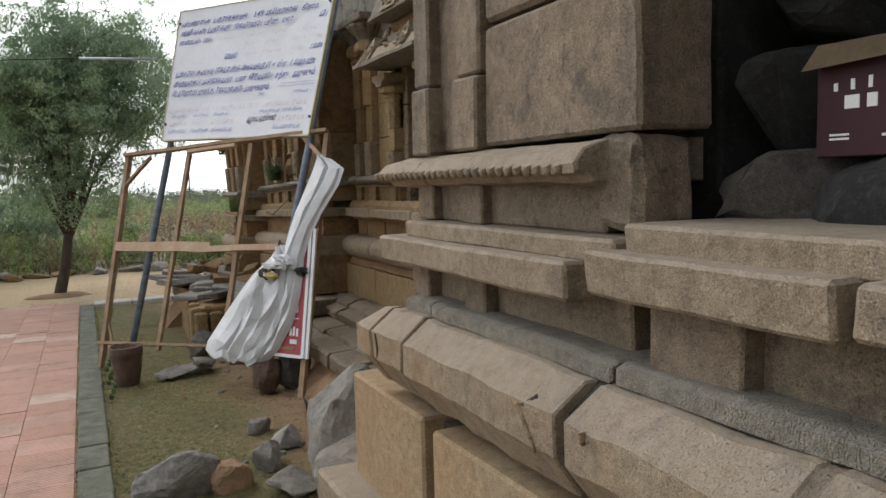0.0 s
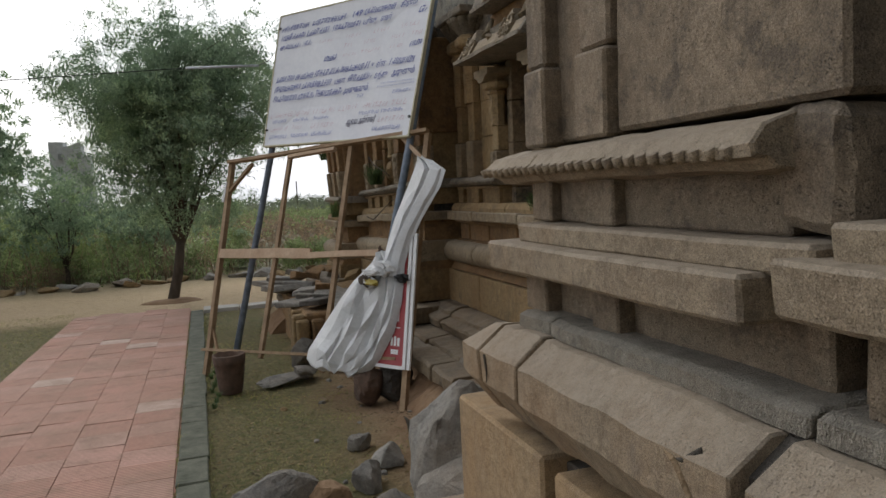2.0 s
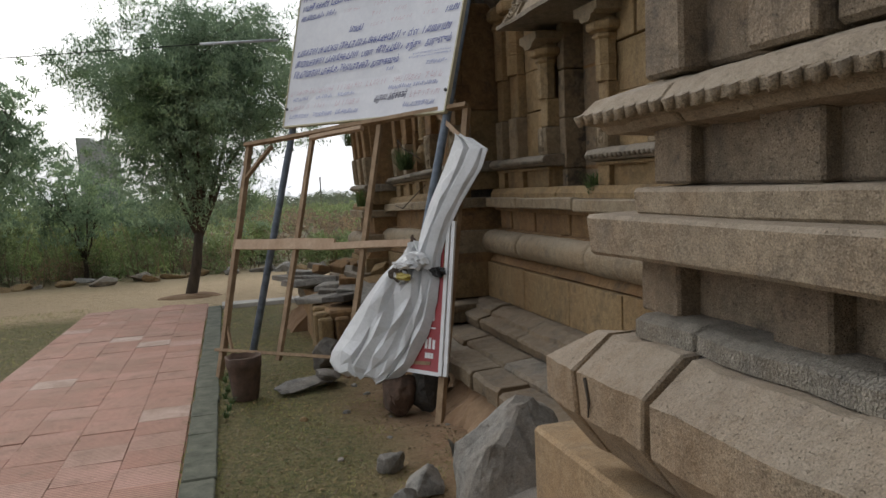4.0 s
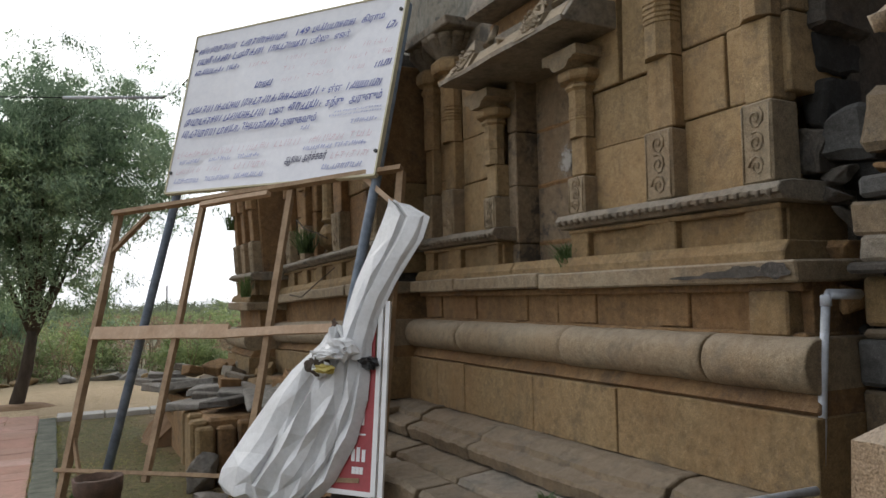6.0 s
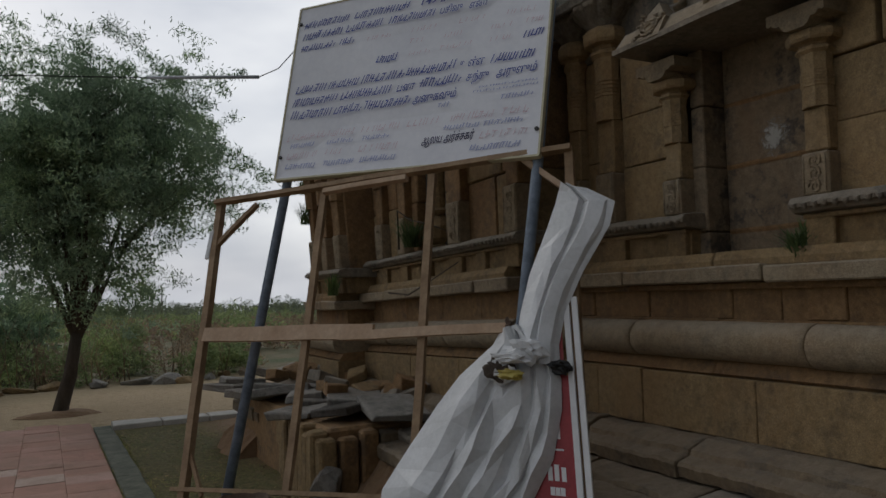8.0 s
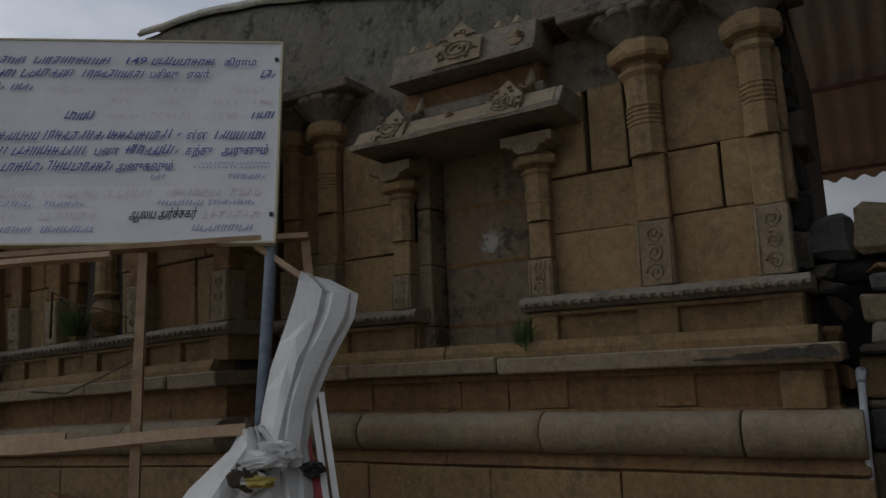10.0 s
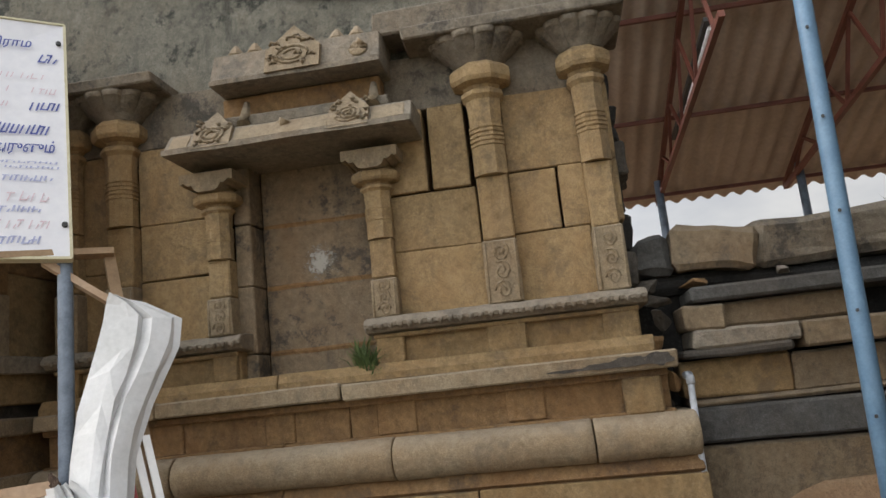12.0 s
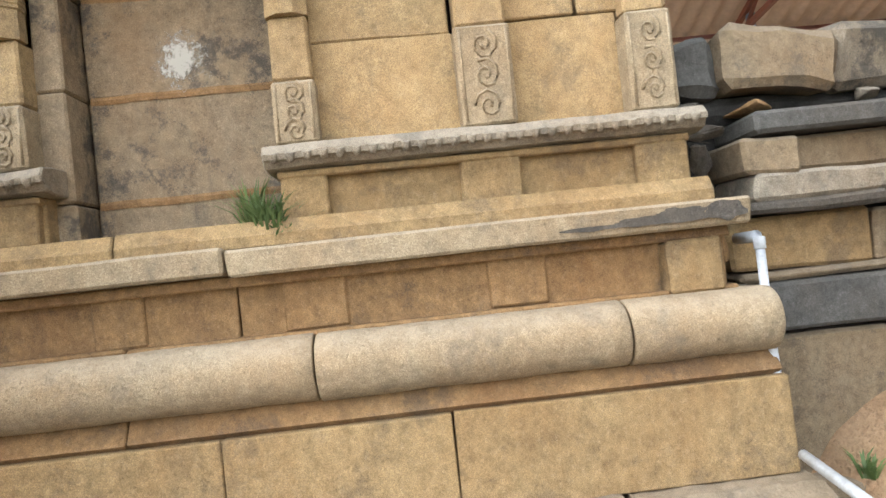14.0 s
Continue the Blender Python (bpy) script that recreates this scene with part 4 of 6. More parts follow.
# ---- recess between the halls ----
recess = thing("wall_4", (2.9, 3.3, 0.5), "loose stacked granite courses of a broken recess wall", "temple wall", kind="structure")
for x, y0, y1, z0, z1, m in ((2.66, 2.6, 3.78, 0.4, 0.90, STEP), (2.63, 2.6, 3.765, 0.905, 1.065, SLATE), (2.67, 2.6, 3.77, 1.072, 1.10, STEP), (2.70, 3.3, 3.775, 1.10, 1.27, TAN), (2.70, 2.6, 3.29, 1.10, 1.27, STEP),
                             (2.60, 3.3, 3.76, 1.275, 1.31, DARK), (2.60, 3.25, 3.72, 1.31, 1.40, GREY), (2.62, 2.6, 3.24, 1.28, 1.40, STEP), (2.66, 3.0, 3.72, 1.405, 1.515, STEP), (2.60, 3.57, 3.74, 1.40, 1.515, STEP), (2.58, 2.6, 3.70, 1.52, 1.59, SLATE)):
    slab("stone_block", x, 3.4, y0, y1, z0, z1, m, recess, 0.008, 0.012, 0.006)

pole = thing("shed_post", (2.16, 3.21, 0.3), "blue painted steel post of the shed, bolted", "post")
bm = tube(bmesh.new(), [(2.155, 3.215, 0.1), (2.20, 3.17, 1.5), (2.235, 3.14, 2.2), (2.32, 3.06, 4.1)], 0.036, 14)
shaft = under(part("shaft", bm, BLUEPOLE), pole)
for k in range(8):
    z = 1.005 + 0.39 * k
    x, y = 2.18 + 0.045 * (z - 1), 3.188 - 0.042 * (z - 1)
    bm = tube(bmesh.new(), [(x - 0.034, y + 0.016, z), (x - 0.044, y + 0.02, z)], 0.007, 8)
    below(part("bolt", bm, IRON), shaft)

# corrugated shed roof
shed = thing("shed_roof", (4, 2, 2.6), "corrugated sheet roof on red-brown steel trusses", "shed roof")
bm = bmesh.new()
N = 300
rows = []
for k in range(N + 1):
    y = -3.0 + 7.2 * k / N
    off = 0.02 * math.sin(k * math.pi / 3)
    rows.append((bm.verts.new((6.2, y, 2.74 + off)), bm.verts.new((3.0, y, 3.988 + off))))
for a, c in zip(rows, rows[1:]):
    bm.faces.new((a[0], a[1], c[1], c[0])).smooth = True
under(part("sheet", bm, TINSHEET), shed)


def roof_z(x):
    return 2.74 + (6.2 - x) * 0.39


for x in (6.0, 5.0, 4.0, 3.2):
    under(part("purlin", beam(bmesh.new(), (x, -3, roof_z(x) - 0.045), (x, 4.15, roof_z(x) - 0.045), 0.03, 0.03), RUST), shed)
for y in (3.22, 2.1, -0.2):
    bm = bmesh.new()
    beam(bm, (6.0, y, roof_z(6.0) - 0.09), (3.05, y, roof_z(3.05) - 0.09), 0.035, 0.04)
    beam(bm, (6.0, y, roof_z(6.0) - 0.12), (3.05, y, roof_z(6.0) + 0.255), 0.035, 0.04)
    for k in range(4):
        x = 5.7 - 0.62 * k
        lo = roof_z(6.0) - 0.12 + (6.0 - x) * 0.127
        beam(bm, (x, y, lo), (x - 0.31, y, roof_z(x - 0.31) - 0.09), 0.022, 0.022)
        beam(bm, (x - 0.31, y, roof_z(x - 0.31) - 0.09), (x - 0.62, y, lo + 0.079), 0.022, 0.022)
    under(part("truss", bm, RUST), shed)
for y in (3.24, 2.06):
    under(part("far_post", tube(bmesh.new(), [(5.7, y, -0.1), (5.7, y, roof_z(5.7) - 0.1)], 0.035, 10), BLUEPIPE), shed)
lamp = thing("tube_lamp", (4.2, 3.18, 3.1), "unlit white tube lamp fitting under the truss", "lamp")
under(part("tube", tube(bmesh.new(), [(3.5, 3.17, 3.20), (4.9, 3.17, 2.96)], 0.016, 8), WHITE), lamp)
under(part("batten", beam(bmesh.new(), (3.45, 3.19, 3.235), (4.95, 3.19, 2.98), 0.04, 0.03), IRON), lamp)

# ---- notice board ----
BL, BR, TL, TR = Vector((0.975, 7.80, 2.00)), Vector((1.956, 6.257, 1.954)), Vector((1.239, 8.024, 3.254)), Vector((2.335, 6.544, 3.24))
board = thing("notice_board", (1.4, 7.2, 0), "white hand-painted notice board on two leaning blue pipes", "notice board")
BU, BV = (BR - BL).normalized(), ((TL - BL) + (TR - BR)).normalized()
BN = BU.cross(BV).normalized()


def on_board(u, v, off=0.0):
    p = (BL * (1 - u) + BR * u) * (1 - v) + (TL * (1 - u) + TR * u) * v
    return p + BN * off


bm = bmesh.new()
front = [bm.verts.new(on_board(u, v, 0.0)) for u, v in ((0, 0), (1, 0), (1, 1), (0, 1))]
rear = [bm.verts.new(on_board(u, v, -0.03)) for u, v in ((0, 0), (1, 0), (1, 1), (0, 1))]
bm.faces.new(front)
bm.faces.new(rear[::-1])
for i in range(4):
    bm.faces.new((front[i], rear[i], rear[(i + 1) % 4], front[(i + 1) % 4]))
bmesh.ops.recalc_face_normals(bm, faces=bm.faces[:])
panel = under(part("panel", bm, BOARD), board)
for u, foot in ((0.03, (0.54, 7.40, -0.02)), (0.985, (1.40, 5.90, 0.0))):
    bm = tube(bmesh.new(), [foot, on_board(u, 0.0, -0.06), on_board(u, 0.96, -0.06)], 0.03, 12)
    under(part("pipe", bm, BLUEPIPE), board)



# ---- writing on the board ----
def bar_on_board(bm, u0, u1, v0, v1, slant=0.0, off=0.003):
    vs = [bm.verts.new(on_board(u, v, off)) for u, v in ((u0, v0), (u1, v0), (u1 + slant, v1), (u0 + slant, v1))]
    bm.faces.new(vs)


def line_of_bars(v, h, words, material, density=1.0):
    """One painted line: each word is a run of plain upright and level bars."""
    for u0, u1 in words:
        bm = bmesh.new()
        u = u0
        while u < u1 - 0.006:
            w = random.uniform(0.015, 0.022)
            sl = 0.22 * h
            up = h * random.uniform(0.8, 1.0)
            lo = v + random.choice((0, 0, 0, 0.12)) * h
            k = 0.004 if density == 1 else 0.0025
            bar_on_board(bm, u, u + k, lo, lo + up, sl)
            if random.random() < density:
                bar_on_board(bm, u + 0.68 * w, u + 0.68 * w + k, lo, lo + up * random.choice((0.55, 1, 1)), sl * 0.9)
            if random.random() < 0.8 * density:
                z = lo + up * random.choice((0.0, 0.0, 0.42, 0.84))
                bar_on_board(bm, u, u + w * 0.75, z, z + 0.14 * h, 0.03 * h, 0.0042)
            u += w + 0.003
        below(part("painted_word", bm, material), panel)["kind"] = "stuff"


TEXT = (
    (0.865, 0.042, ((.03, .22), (.25, .47), (.60, .79)), INK, 1),
    (0.795, 0.044, ((.03, .20), (.22, .36), (.40, .58)), INK, 1),
    (0.80, 0.05, ((.935, .975),), INK, 1),
    (0.725, 0.036, ((.03, .18), (.20, .27)), INK, 1),
    (0.575, 0.042, ((.37, .45),), INK, 1),
    (0.578, 0.036, ((.915, .98),), INK, 1),
    (0.475, 0.046, ((.035, .16), (.18, .30), (.32, .48), (.50, .68), (.81, .96)), INK, 1),
    (0.40, 0.046, ((.03, .22), (.24, .44), (.56, .70)), INK, 1),
    (0.325, 0.046, ((.03, .09), (.10, .20), (.22, .33), (.35, .52)), INK, 1),
    (0.335, 0.010, ((.76, .97),), INKL, 1), (0.355, 0.010, ((.78, .98),), INKL, 1),
    (0.285, 0.024, ((.64, .68), (.86, .97)), INKL, 1),
    (0.655, 0.026, ((.50, .56), (.63, .70), (.80, .88), (.92, .97)), INKP, 0.3),
    (0.72, 0.026, ((.32, .42), (.50, .60), (.68, .78), (.85, .95)), INKP, 0.3),
    (0.59, 0.024, ((.50, .58), (.62, .75), (.80, .88)), INKP, 0.3),
    (0.205, 0.036, ((.03, .19), (.21, .32), (.35, .50), (.53, .66), (.69, .84), (.87, .96)), INKP, 0.7),
    (0.165, 0.024, ((.05, .15), (.21, .32), (.36, .46), (.67, .79), (.81, .94)), INKL, 1),
    (0.105, 0.034, ((.04, .17), (.21, .30), (.35, .50), (.80, .96)), INKP, 0.7),
    (0.05, 0.028, ((.04, .17), (.21, .33), (.36, .50), (.77, .93)), INKL, 1),
)
for v, h, words, ink, dens in TEXT:
    line_of_bars(v, h, words, ink, dens)
# the words and the figure that can be read
def painted_text(body, u0, u1, v, h, ink):
    """Hand lettering fitted between two points of a painted line."""
    cu = bpy.data.curves.new("painted_word", "FONT")
    cu.body, cu.size, cu.extrude, cu.shear, cu.offset = body, 1.0, 0.0, 0.18, 0.012
    cu.materials.append(ink)
    ob = new("painted_word", cu)
    bpy.context.view_layer.update()
    wide = max(0.1, ob.dimensions.x)
    o = on_board(u0, v, 0.003)
    sx, sy = (on_board(u1, v, 0) - on_board(u0, v, 0)).length / wide, 1.35 * h * (TL - BL).length
    ax, ay = BU * sx, BV * sy
    ob.matrix_world = Matrix(((ax.x, ay.x, BN.x, o.x), (ax.y, ay.y, BN.y, o.y), (ax.z, ay.z, BN.z, o.z), (0, 0, 0, 1)))
    below(ob, panel)["kind"] = "stuff"


for body, u0, u1, v, h, ink in (("149", .515, .58, .868, .042, INK), ("\u0b95\u0bbf\u0bb0\u0bbe\u0bae", .82, .92, .865, .040, INK), ("\u0baa\u0ba4\u0bbf\u0bb5\u0bc1", .60, .685, .795, .042, INK), ("\u0b8e\u0ba3\u0bcd", .71, .78, .795, .042, INK),
                                ("\u0b89\u0bb3\u0bcd\u0bb3", .70, .79, .475, .044, INK), ("\u0baa\u0ba3", .47, .54, .40, .044, INK), ("\u0ba4\u0ba8\u0bcd\u0ba4\u0bc1", .73, .81, .40, .044, INK), ("\u0b85\u0bb0\u0bc1\u0bb3\u0bc1\u0bae\u0bcd", .835, .97, .40, .044, INK),
                                ("\u0b85\u0ba9\u0bc1\u0b95\u0bb5\u0bc1\u0bae\u0bcd", .54, .70, .325, .044, INK), ("\u0b86\u0bb2\u0baf \u0b85\u0bb0\u0bcd\u0b9a\u0bcd\u0b9a\u0b95\u0bb0\u0bcd", .595, .78, .107, .042, INKD)):
    painted_text(body, u0, u1, v, h, ink)
# board edging, bolts
for (u0, v0), (u1, v1) in (((0, 0), (1, 0)), ((1, 0), (1, 1)), ((1, 1), (0, 1)), ((0, 1), (0, 0))):
    bm = beam(bmesh.new(), on_board(u0, v0, -0.012), on_board(u1, v1, -0.012), 0.012, 0.036, BN)
    below(part("edge_strip", bm, EDGE), panel)
for u, v in ((0.012, 0.12), (0.988, 0.12), (0.985, 0.90), (0.012, 0.90)):
    bm = tube(bmesh.new(), [on_board(u, v, 0.0), on_board(u, v, 0.012)], 0.012, 10)
    below(part("bolt", bm, IRON), panel)

# ---- timber frame ----
frame_stand = thing("timber_frame", (1.1, 6.8, 0), "weathered timber frame of thin battens leaning by the board", "timber frame")
FO, FU, FV = Vector((0.30, 7.42, 0.0)), Vector((1.322, -1.86, 0.0)), Vector((0.402, 0.648, 1.864))
FN = FU.cross(FV).normalized()


def on_frame(u, v, off=0.0):
    return FO + u * FU + v * FV + off * FN


def stick(name, a, b, w, h, material, off=0.0):
    bm = bmesh.new()
    pa, pb = on_frame(*a, off), on_frame(*b, off)
    beam(bm, pa, pb, w, h, FN)
    bmesh.ops.subdivide_edges(bm, edges=[e for e in bm.edges if e.calc_length() > 0.3], cuts=5)
    for v in bm.verts:
        v.co += 0.006 * Vector(noise.noise_vector(v.co * 2.5))
    return under(part(name, bm, material), frame_stand)


stick("post", (0.012, -0.02), (-0.006, 1.0), 0.045, 0.045, WOOD)
stick("batten", (0.322, 0.10), (0.360, 1.0), 0.042, 0.03, WOOD, 0.012)
stick("batten", (0.642, 0.08), (0.684, 1.025), 0.042, 0.03, WOOD, 0.012)
stick("post", (1.0, -0.02), (1.037, 1.055), 0.045, 0.04, WOOD)
stick("top_rail", (-0.015, 1.0), (1.045, 1.06), 0.03, 0.045, WOOD, 0.03)
stick("splice", (0.37, 0.995), (0.62, 1.012), 0.03, 0.04, PLANK, 0.05)
stick("bottom_rail", (-0.02, 0.100), (0.97, 0.17), 0.022, 0.03, WOOD, 0.025)
stick("cross_plank", (0.015, 0.545), (0.535, 0.555), 0.085, 0.022, PLANK, 0.03)
stick("cross_plank", (0.45, 0.54), (0.875, 0.562), 0.05, 0.022, PLANK, 0.05)
stick("brace", (0.13, 0.99), (0.004, 0.855), 0.03, 0.03, WOOD)
stick("brace", (0.925, 1.045), (1.025, 0.945), 0.03, 0.03, PLANK)
stick("brace", (0.01, 0.21), (0.07, 0.09), 0.022, 0.02, WOOD)
stick("hanging_cloth", (-0.016, 0.90), (-0.02, 0.80), 0.03, 0.015, CLOTH, 0.02)

# ---- red printed panel on the post ----
redp = thing("printed_panel", (1.7, 5.7, 0.3), "red printed panel with white lettering in a white frame", "sign panel")
pu0, pu1, pv0, pv1 = 0.84, 1.0, 0.145, 0.45


def panel_box(bm, u0, u1, v0, v1, o0, o1):
    vs = [bm.verts.new(on_frame(u, v, o)) for o in (o0, o1) for u, v in ((u0, v0), (u1, v0), (u1, v1), (u0, v1))]
    for f in ((0, 1, 2, 3), (7, 6, 5, 4), (0, 4, 5, 1), (1, 5, 6, 2), (2, 6, 7, 3), (3, 7, 4, 0)):
        bm.faces.new([vs[i] for i in f])
    bmesh.ops.recalc_face_normals(bm, faces=bm.faces[:])
    return bm


red_sheet = under(part("sheet", panel_box(bmesh.new(), pu0, pu1, pv0, pv1, 0.03, 0.036), REDP), redp)
under(part("edge", panel_box(bmesh.new(), pu1, pu1 + 0.012, pv0 - 0.01, 0.64, 0.028, 0.045), WHITE), redp)
under(part("edge", panel_box(bmesh.new(), pu1 + 0.018, pu1 + 0.03, pv0 - 0.01, 0.64, 0.028, 0.045), WHITE), redp)
under(part("edge", panel_box(bmesh.new(), pu0, pu1, pv0 - 0.012, pv0, 0.028, 0.045), WHITE), redp)
under(part("rule", panel_box(bmesh.new(), 0.935, 0.98, 0.28, 0.284, 0.036, 0.038), WHITE), redp)
for u0, v0, v1 in ((0.945, 0.305, 0.345), (0.965, 0.305, 0.36), (0.945, 0.215, 0.245), (0.958, 0.215, 0.25), (0.972, 0.215, 0.245), (0.948, 0.185, 0.202), (0.958, 0.185, 0.202), (0.968, 0.185, 0.202)):
    below(part("letter", panel_box(bmesh.new(), u0, u0 + 0.009, v0, v1, 0.036, 0.038), WHITE), red_sheet)
under(part("stripe", panel_box(bmesh.new(), 0.968, 0.979, 0.44, 0.61, 0.036, 0.039), YELLOW), redp)
under(part("stripe", panel_box(bmesh.new(), 0.979, 0.992, 0.45, 0.63, 0.03, 0.036), REDP), redp)

# ---- tied-up flex sheet ----
cloth = thing("banner_sheet", (1.6, 6.0, 0.2), "crumpled dirty white flex sheet knotted round the post", "flex sheet")


def drape(name, levels, columns, jitter, seed, material, label=""):
    """A hanging flex sheet: long folds from the column depths, crumpled into planes that meet in soft creases, with thickness."""
    rng = random.Random(seed)
    bm = bmesh.new()
    rows, last = [], len(columns) - 1
    for (v0, a0, b0, d0), (v1, a1, b1, d1) in zip(levels, levels[1:] + levels[-1:]):
        steps = max(1, round(abs(v1 - v0) / 0.06))
        for k in range(steps):
            f = k / steps
            v, a, b, d = v0 + (v1 - v0) * f, a0 + (a1 - a0) * f, b0 + (b1 - b0) * f, d0 + (d1 - d0) * f
            row = []
            for i, (t, deep) in enumerate(columns):
                inner = 0 < i < last
                u = a + (b - a) * (t + (rng.uniform(-0.02, 0.02) if inner else 0))
                off = 0.045 + d * math.sin(math.pi * t) ** 0.6 + deep + (rng.uniform(-jitter, jitter) if inner else 0)
                row.append(bm.verts.new(on_frame(u, v + (rng.uniform(-0.01, 0.01) if inner else 0), off)))
            rows.append(row)
    for p, c in zip(rows, rows[1:]):
        for i in range(last):
            if rng.random() < 0.6:
                bm.faces.new((p[i], p[i + 1], c[i + 1]))
                bm.faces.new((p[i], c[i + 1], c[i]))
            else:
                bm.faces.new((p[i], p[i + 1], c[i]))
                bm.faces.new((p[i + 1], c[i + 1], c[i]))
    bmesh.ops.subdivide_edges(bm, edges=bm.edges[:], cuts=1, use_grid_fill=True)
    bmesh.ops.smooth_vert(bm, verts=[v for v in bm.verts if not v.is_boundary], factor=0.2, use_axis_x=True, use_axis_y=True, use_axis_z=True)
    bmesh.ops.recalc_face_normals(bm, faces=bm.faces[:])
    rear = bmesh.ops.duplicate(bm, geom=bm.verts[:] + bm.edges[:] + bm.faces[:])["geom"]
    bmesh.ops.translate(bm, verts=[e for e in rear if isinstance(e, bmesh.types.BMVert)], vec=-0.004 * FN)
    bmesh.ops.reverse_faces(bm, faces=[e for e in rear if isinstance(e, bmesh.types.BMFace)])
    return under(part(name, bm, material, label=label), cloth)


UPPER = ((0.0, 0.0), (0.30, 0.016), (0.46, 0.020), (0.52, -0.008), (0.60, 0.020), (0.86, 0.014), (0.90, -0.004), (1.0, 0.0))
LOWER = ((0.0, 0.0), (0.28, 0.045), (0.40, 0.040), (0.45, 0.012), (0.52, 0.045), (0.60, 0.01), (0.66, 0.04), (0.74, 0.03), (0.77, 0.0), (0.82, 0.03), (0.87, 0.02), (0.895, -0.006), (0.94, 0.018), (1.0, 0.0))
drape("upper_sheet", [(0.945, 1.014, 1.03, 0.004), (0.93, 1.010, 1.075, 0.006), (0.887, 0.998, 1.132, 0.01), (0.823, 0.976, 1.115, 0.02), (0.70, 0.93, 1.047, 0.03), (0.60, 0.905, 1.003, 0.04), (0.52, 0.89, 0.985, 0.05), (0.46, 0.892, 0.985, 0.05)], UPPER, 0.006, 1, CLOTH)
drape("lower_sheet", [(0.562, 0.862, 0.915, 0.02), (0.52, 0.84, 0.962, 0.03), (0.44, 0.76, 0.985, 0.045), (0.37, 0.71, 0.982, 0.055), (0.26, 0.64, 0.958, 0.065), (0.16, 0.58, 0.908, 0.07), (0.125, 0.575, 0.88, 0.065), (0.10, 0.60, 0.85, 0.05), (0.085, 0.66, 0.80, 0.03)], LOWER, 0.020, 9, CLOTH)


def knot(name, u, v, off, su, sv, sd, seed, material):
    bm = bmesh.new()
    bmesh.ops.create_icosphere(bm, subdivisions=3, radius=1.0)
    for w in bm.verts:
        n1 = 1 + 0.35 * noise.noise(w.co * 1.6 + Vector((seed, 0, 0))) - 0.8 * abs(noise.noise(w.co * 1.7 + Vector((0, seed, 0)))) + 0.25 * noise.noise(w.co * 3.1 + Vector((0, 0, seed)))
        p = w.co * min(1.3, max(0.55, n1))
        w.co = on_frame(u + p.x * su, v + p.z * sv, off + p.y * sd)
    bmesh.ops.recalc_face_normals(bm, faces=bm.faces[:])
    return under(part(name, bm, material), cloth)


knot("knot", 0.925, 0.492, 0.14, 0.05, 0.034, 0.055, 2.0, CLOTH)
knot("knot", 0.90, 0.468, 0.185, 0.045, 0.014, 0.03, 3.0, CLOTH)
knot("knot", 0.875, 0.44, 0.15, 0.035, 0.03, 0.04, 5.0, CLOTH)
knot("dirty_fold", 0.872, 0.446, 0.165, 0.034, 0.030, 0.02, 8.0, BARK)
knot("printed_fold", 0.893, 0.432, 0.170, 0.030, 0.016, 0.022, 11.0, YELLOW)
knot("black_tie", 0.985, 0.465, 0.06, 0.03, 0.02, 0.05, 17.0, TARP)
knot("black_tie", 0.878, 0.56, 0.05, 0.01, 0.03, 0.03, 19.0, CLAY)

# ---- white rod hung on a wire ----
rod = thing("hanging_rod", (1.0, 9.3, 3.0), "thin white rod hung from a wire beside the board", "rod")
under(part("rod", tube(bmesh.new(), [(0.33, 8.93, 2.91), (1.03, 8.39, 2.85)], 0.013, 8), PVC), rod)
under(part("wire", tube(bmesh.new(), [(1.03, 8.39, 2.85), (1.12, 8.2, 2.87), tuple(on_board(0.02, 0.82, -0.03))], 0.004, 5), IRON), rod)
under(part("wire", tube(bmesh.new(), [(0.33, 8.93, 2.91), (-6.0, 10.5, 2.7), (-14, 12.5, 3.4)], 0.005, 5), IRON), rod)

# ---- rocks and clutter on the ground ----


def rock(at, size, seed, turn=(0, 0, 0), label="grey weathered granite rock lying on the ground", material=ROCK, cuts=5, name="rock", category="rock"):
    ob = part(name, rock_mesh(size, seed, material, cuts), material)
    ob.matrix_world = pose(*at, *turn)
    return tagged(ob, label, category, "fallen stones")


rock((1.47, 3.90, 0.18), (0.25, 0.32, 0.46), 8, (0, 6, 50), "large pointed grey rock leaning against the plinth", ROCK, 3)
rock((1.52, 3.62, 0.16), (0.34, 0.34, 0.26), 5, (10, 0, 40), "broken grey block beside the plinth", cuts=9)
rock((1.85, 3.45, 0.30), (0.30, 0.3, 0.22), 6, (0, 10, 10), "broken grey block beside the plinth", cuts=9)
rock((0.62, 4.16, 0.05), (0.25, 0.17, 0.18), 8, (0, 0, 15), "dark rounded rock half sunk in the lawn", ROCK, 3)
rock((0.86, 4.12, 0.03), (0.12, 0.12, 0.12), 21, (0, 0, 15), "lump of red earth beside the sunk rock", SOIL, 3)
rock((1.18, 4.90, 0.03), (0.09, 0.07, 0.07), 9)
rock((1.10, 4.30, 0.05), (0.12, 0.10, 0.10), 10, (0, 0, 60))
rock((1.14, 3.90, 0.04), (0.16, 0.14, 0.09), 11, (0, 0, 20), cuts=8)
rock((1.26, 4.56, 0.05), (0.10, 0.12, 0.08), 12)
rock((0.92, 6.75, 0.02), (0.24, 0.12, 0.035), 13, (4, 0, 25), "flat stone slab lying on the lawn", cuts=6)
rock((1.10, 6.85, 0.04), (0.16, 0.12, 0.06), 14, (0, 12, 60), "flat stone slab lying on the lawn", cuts=6)
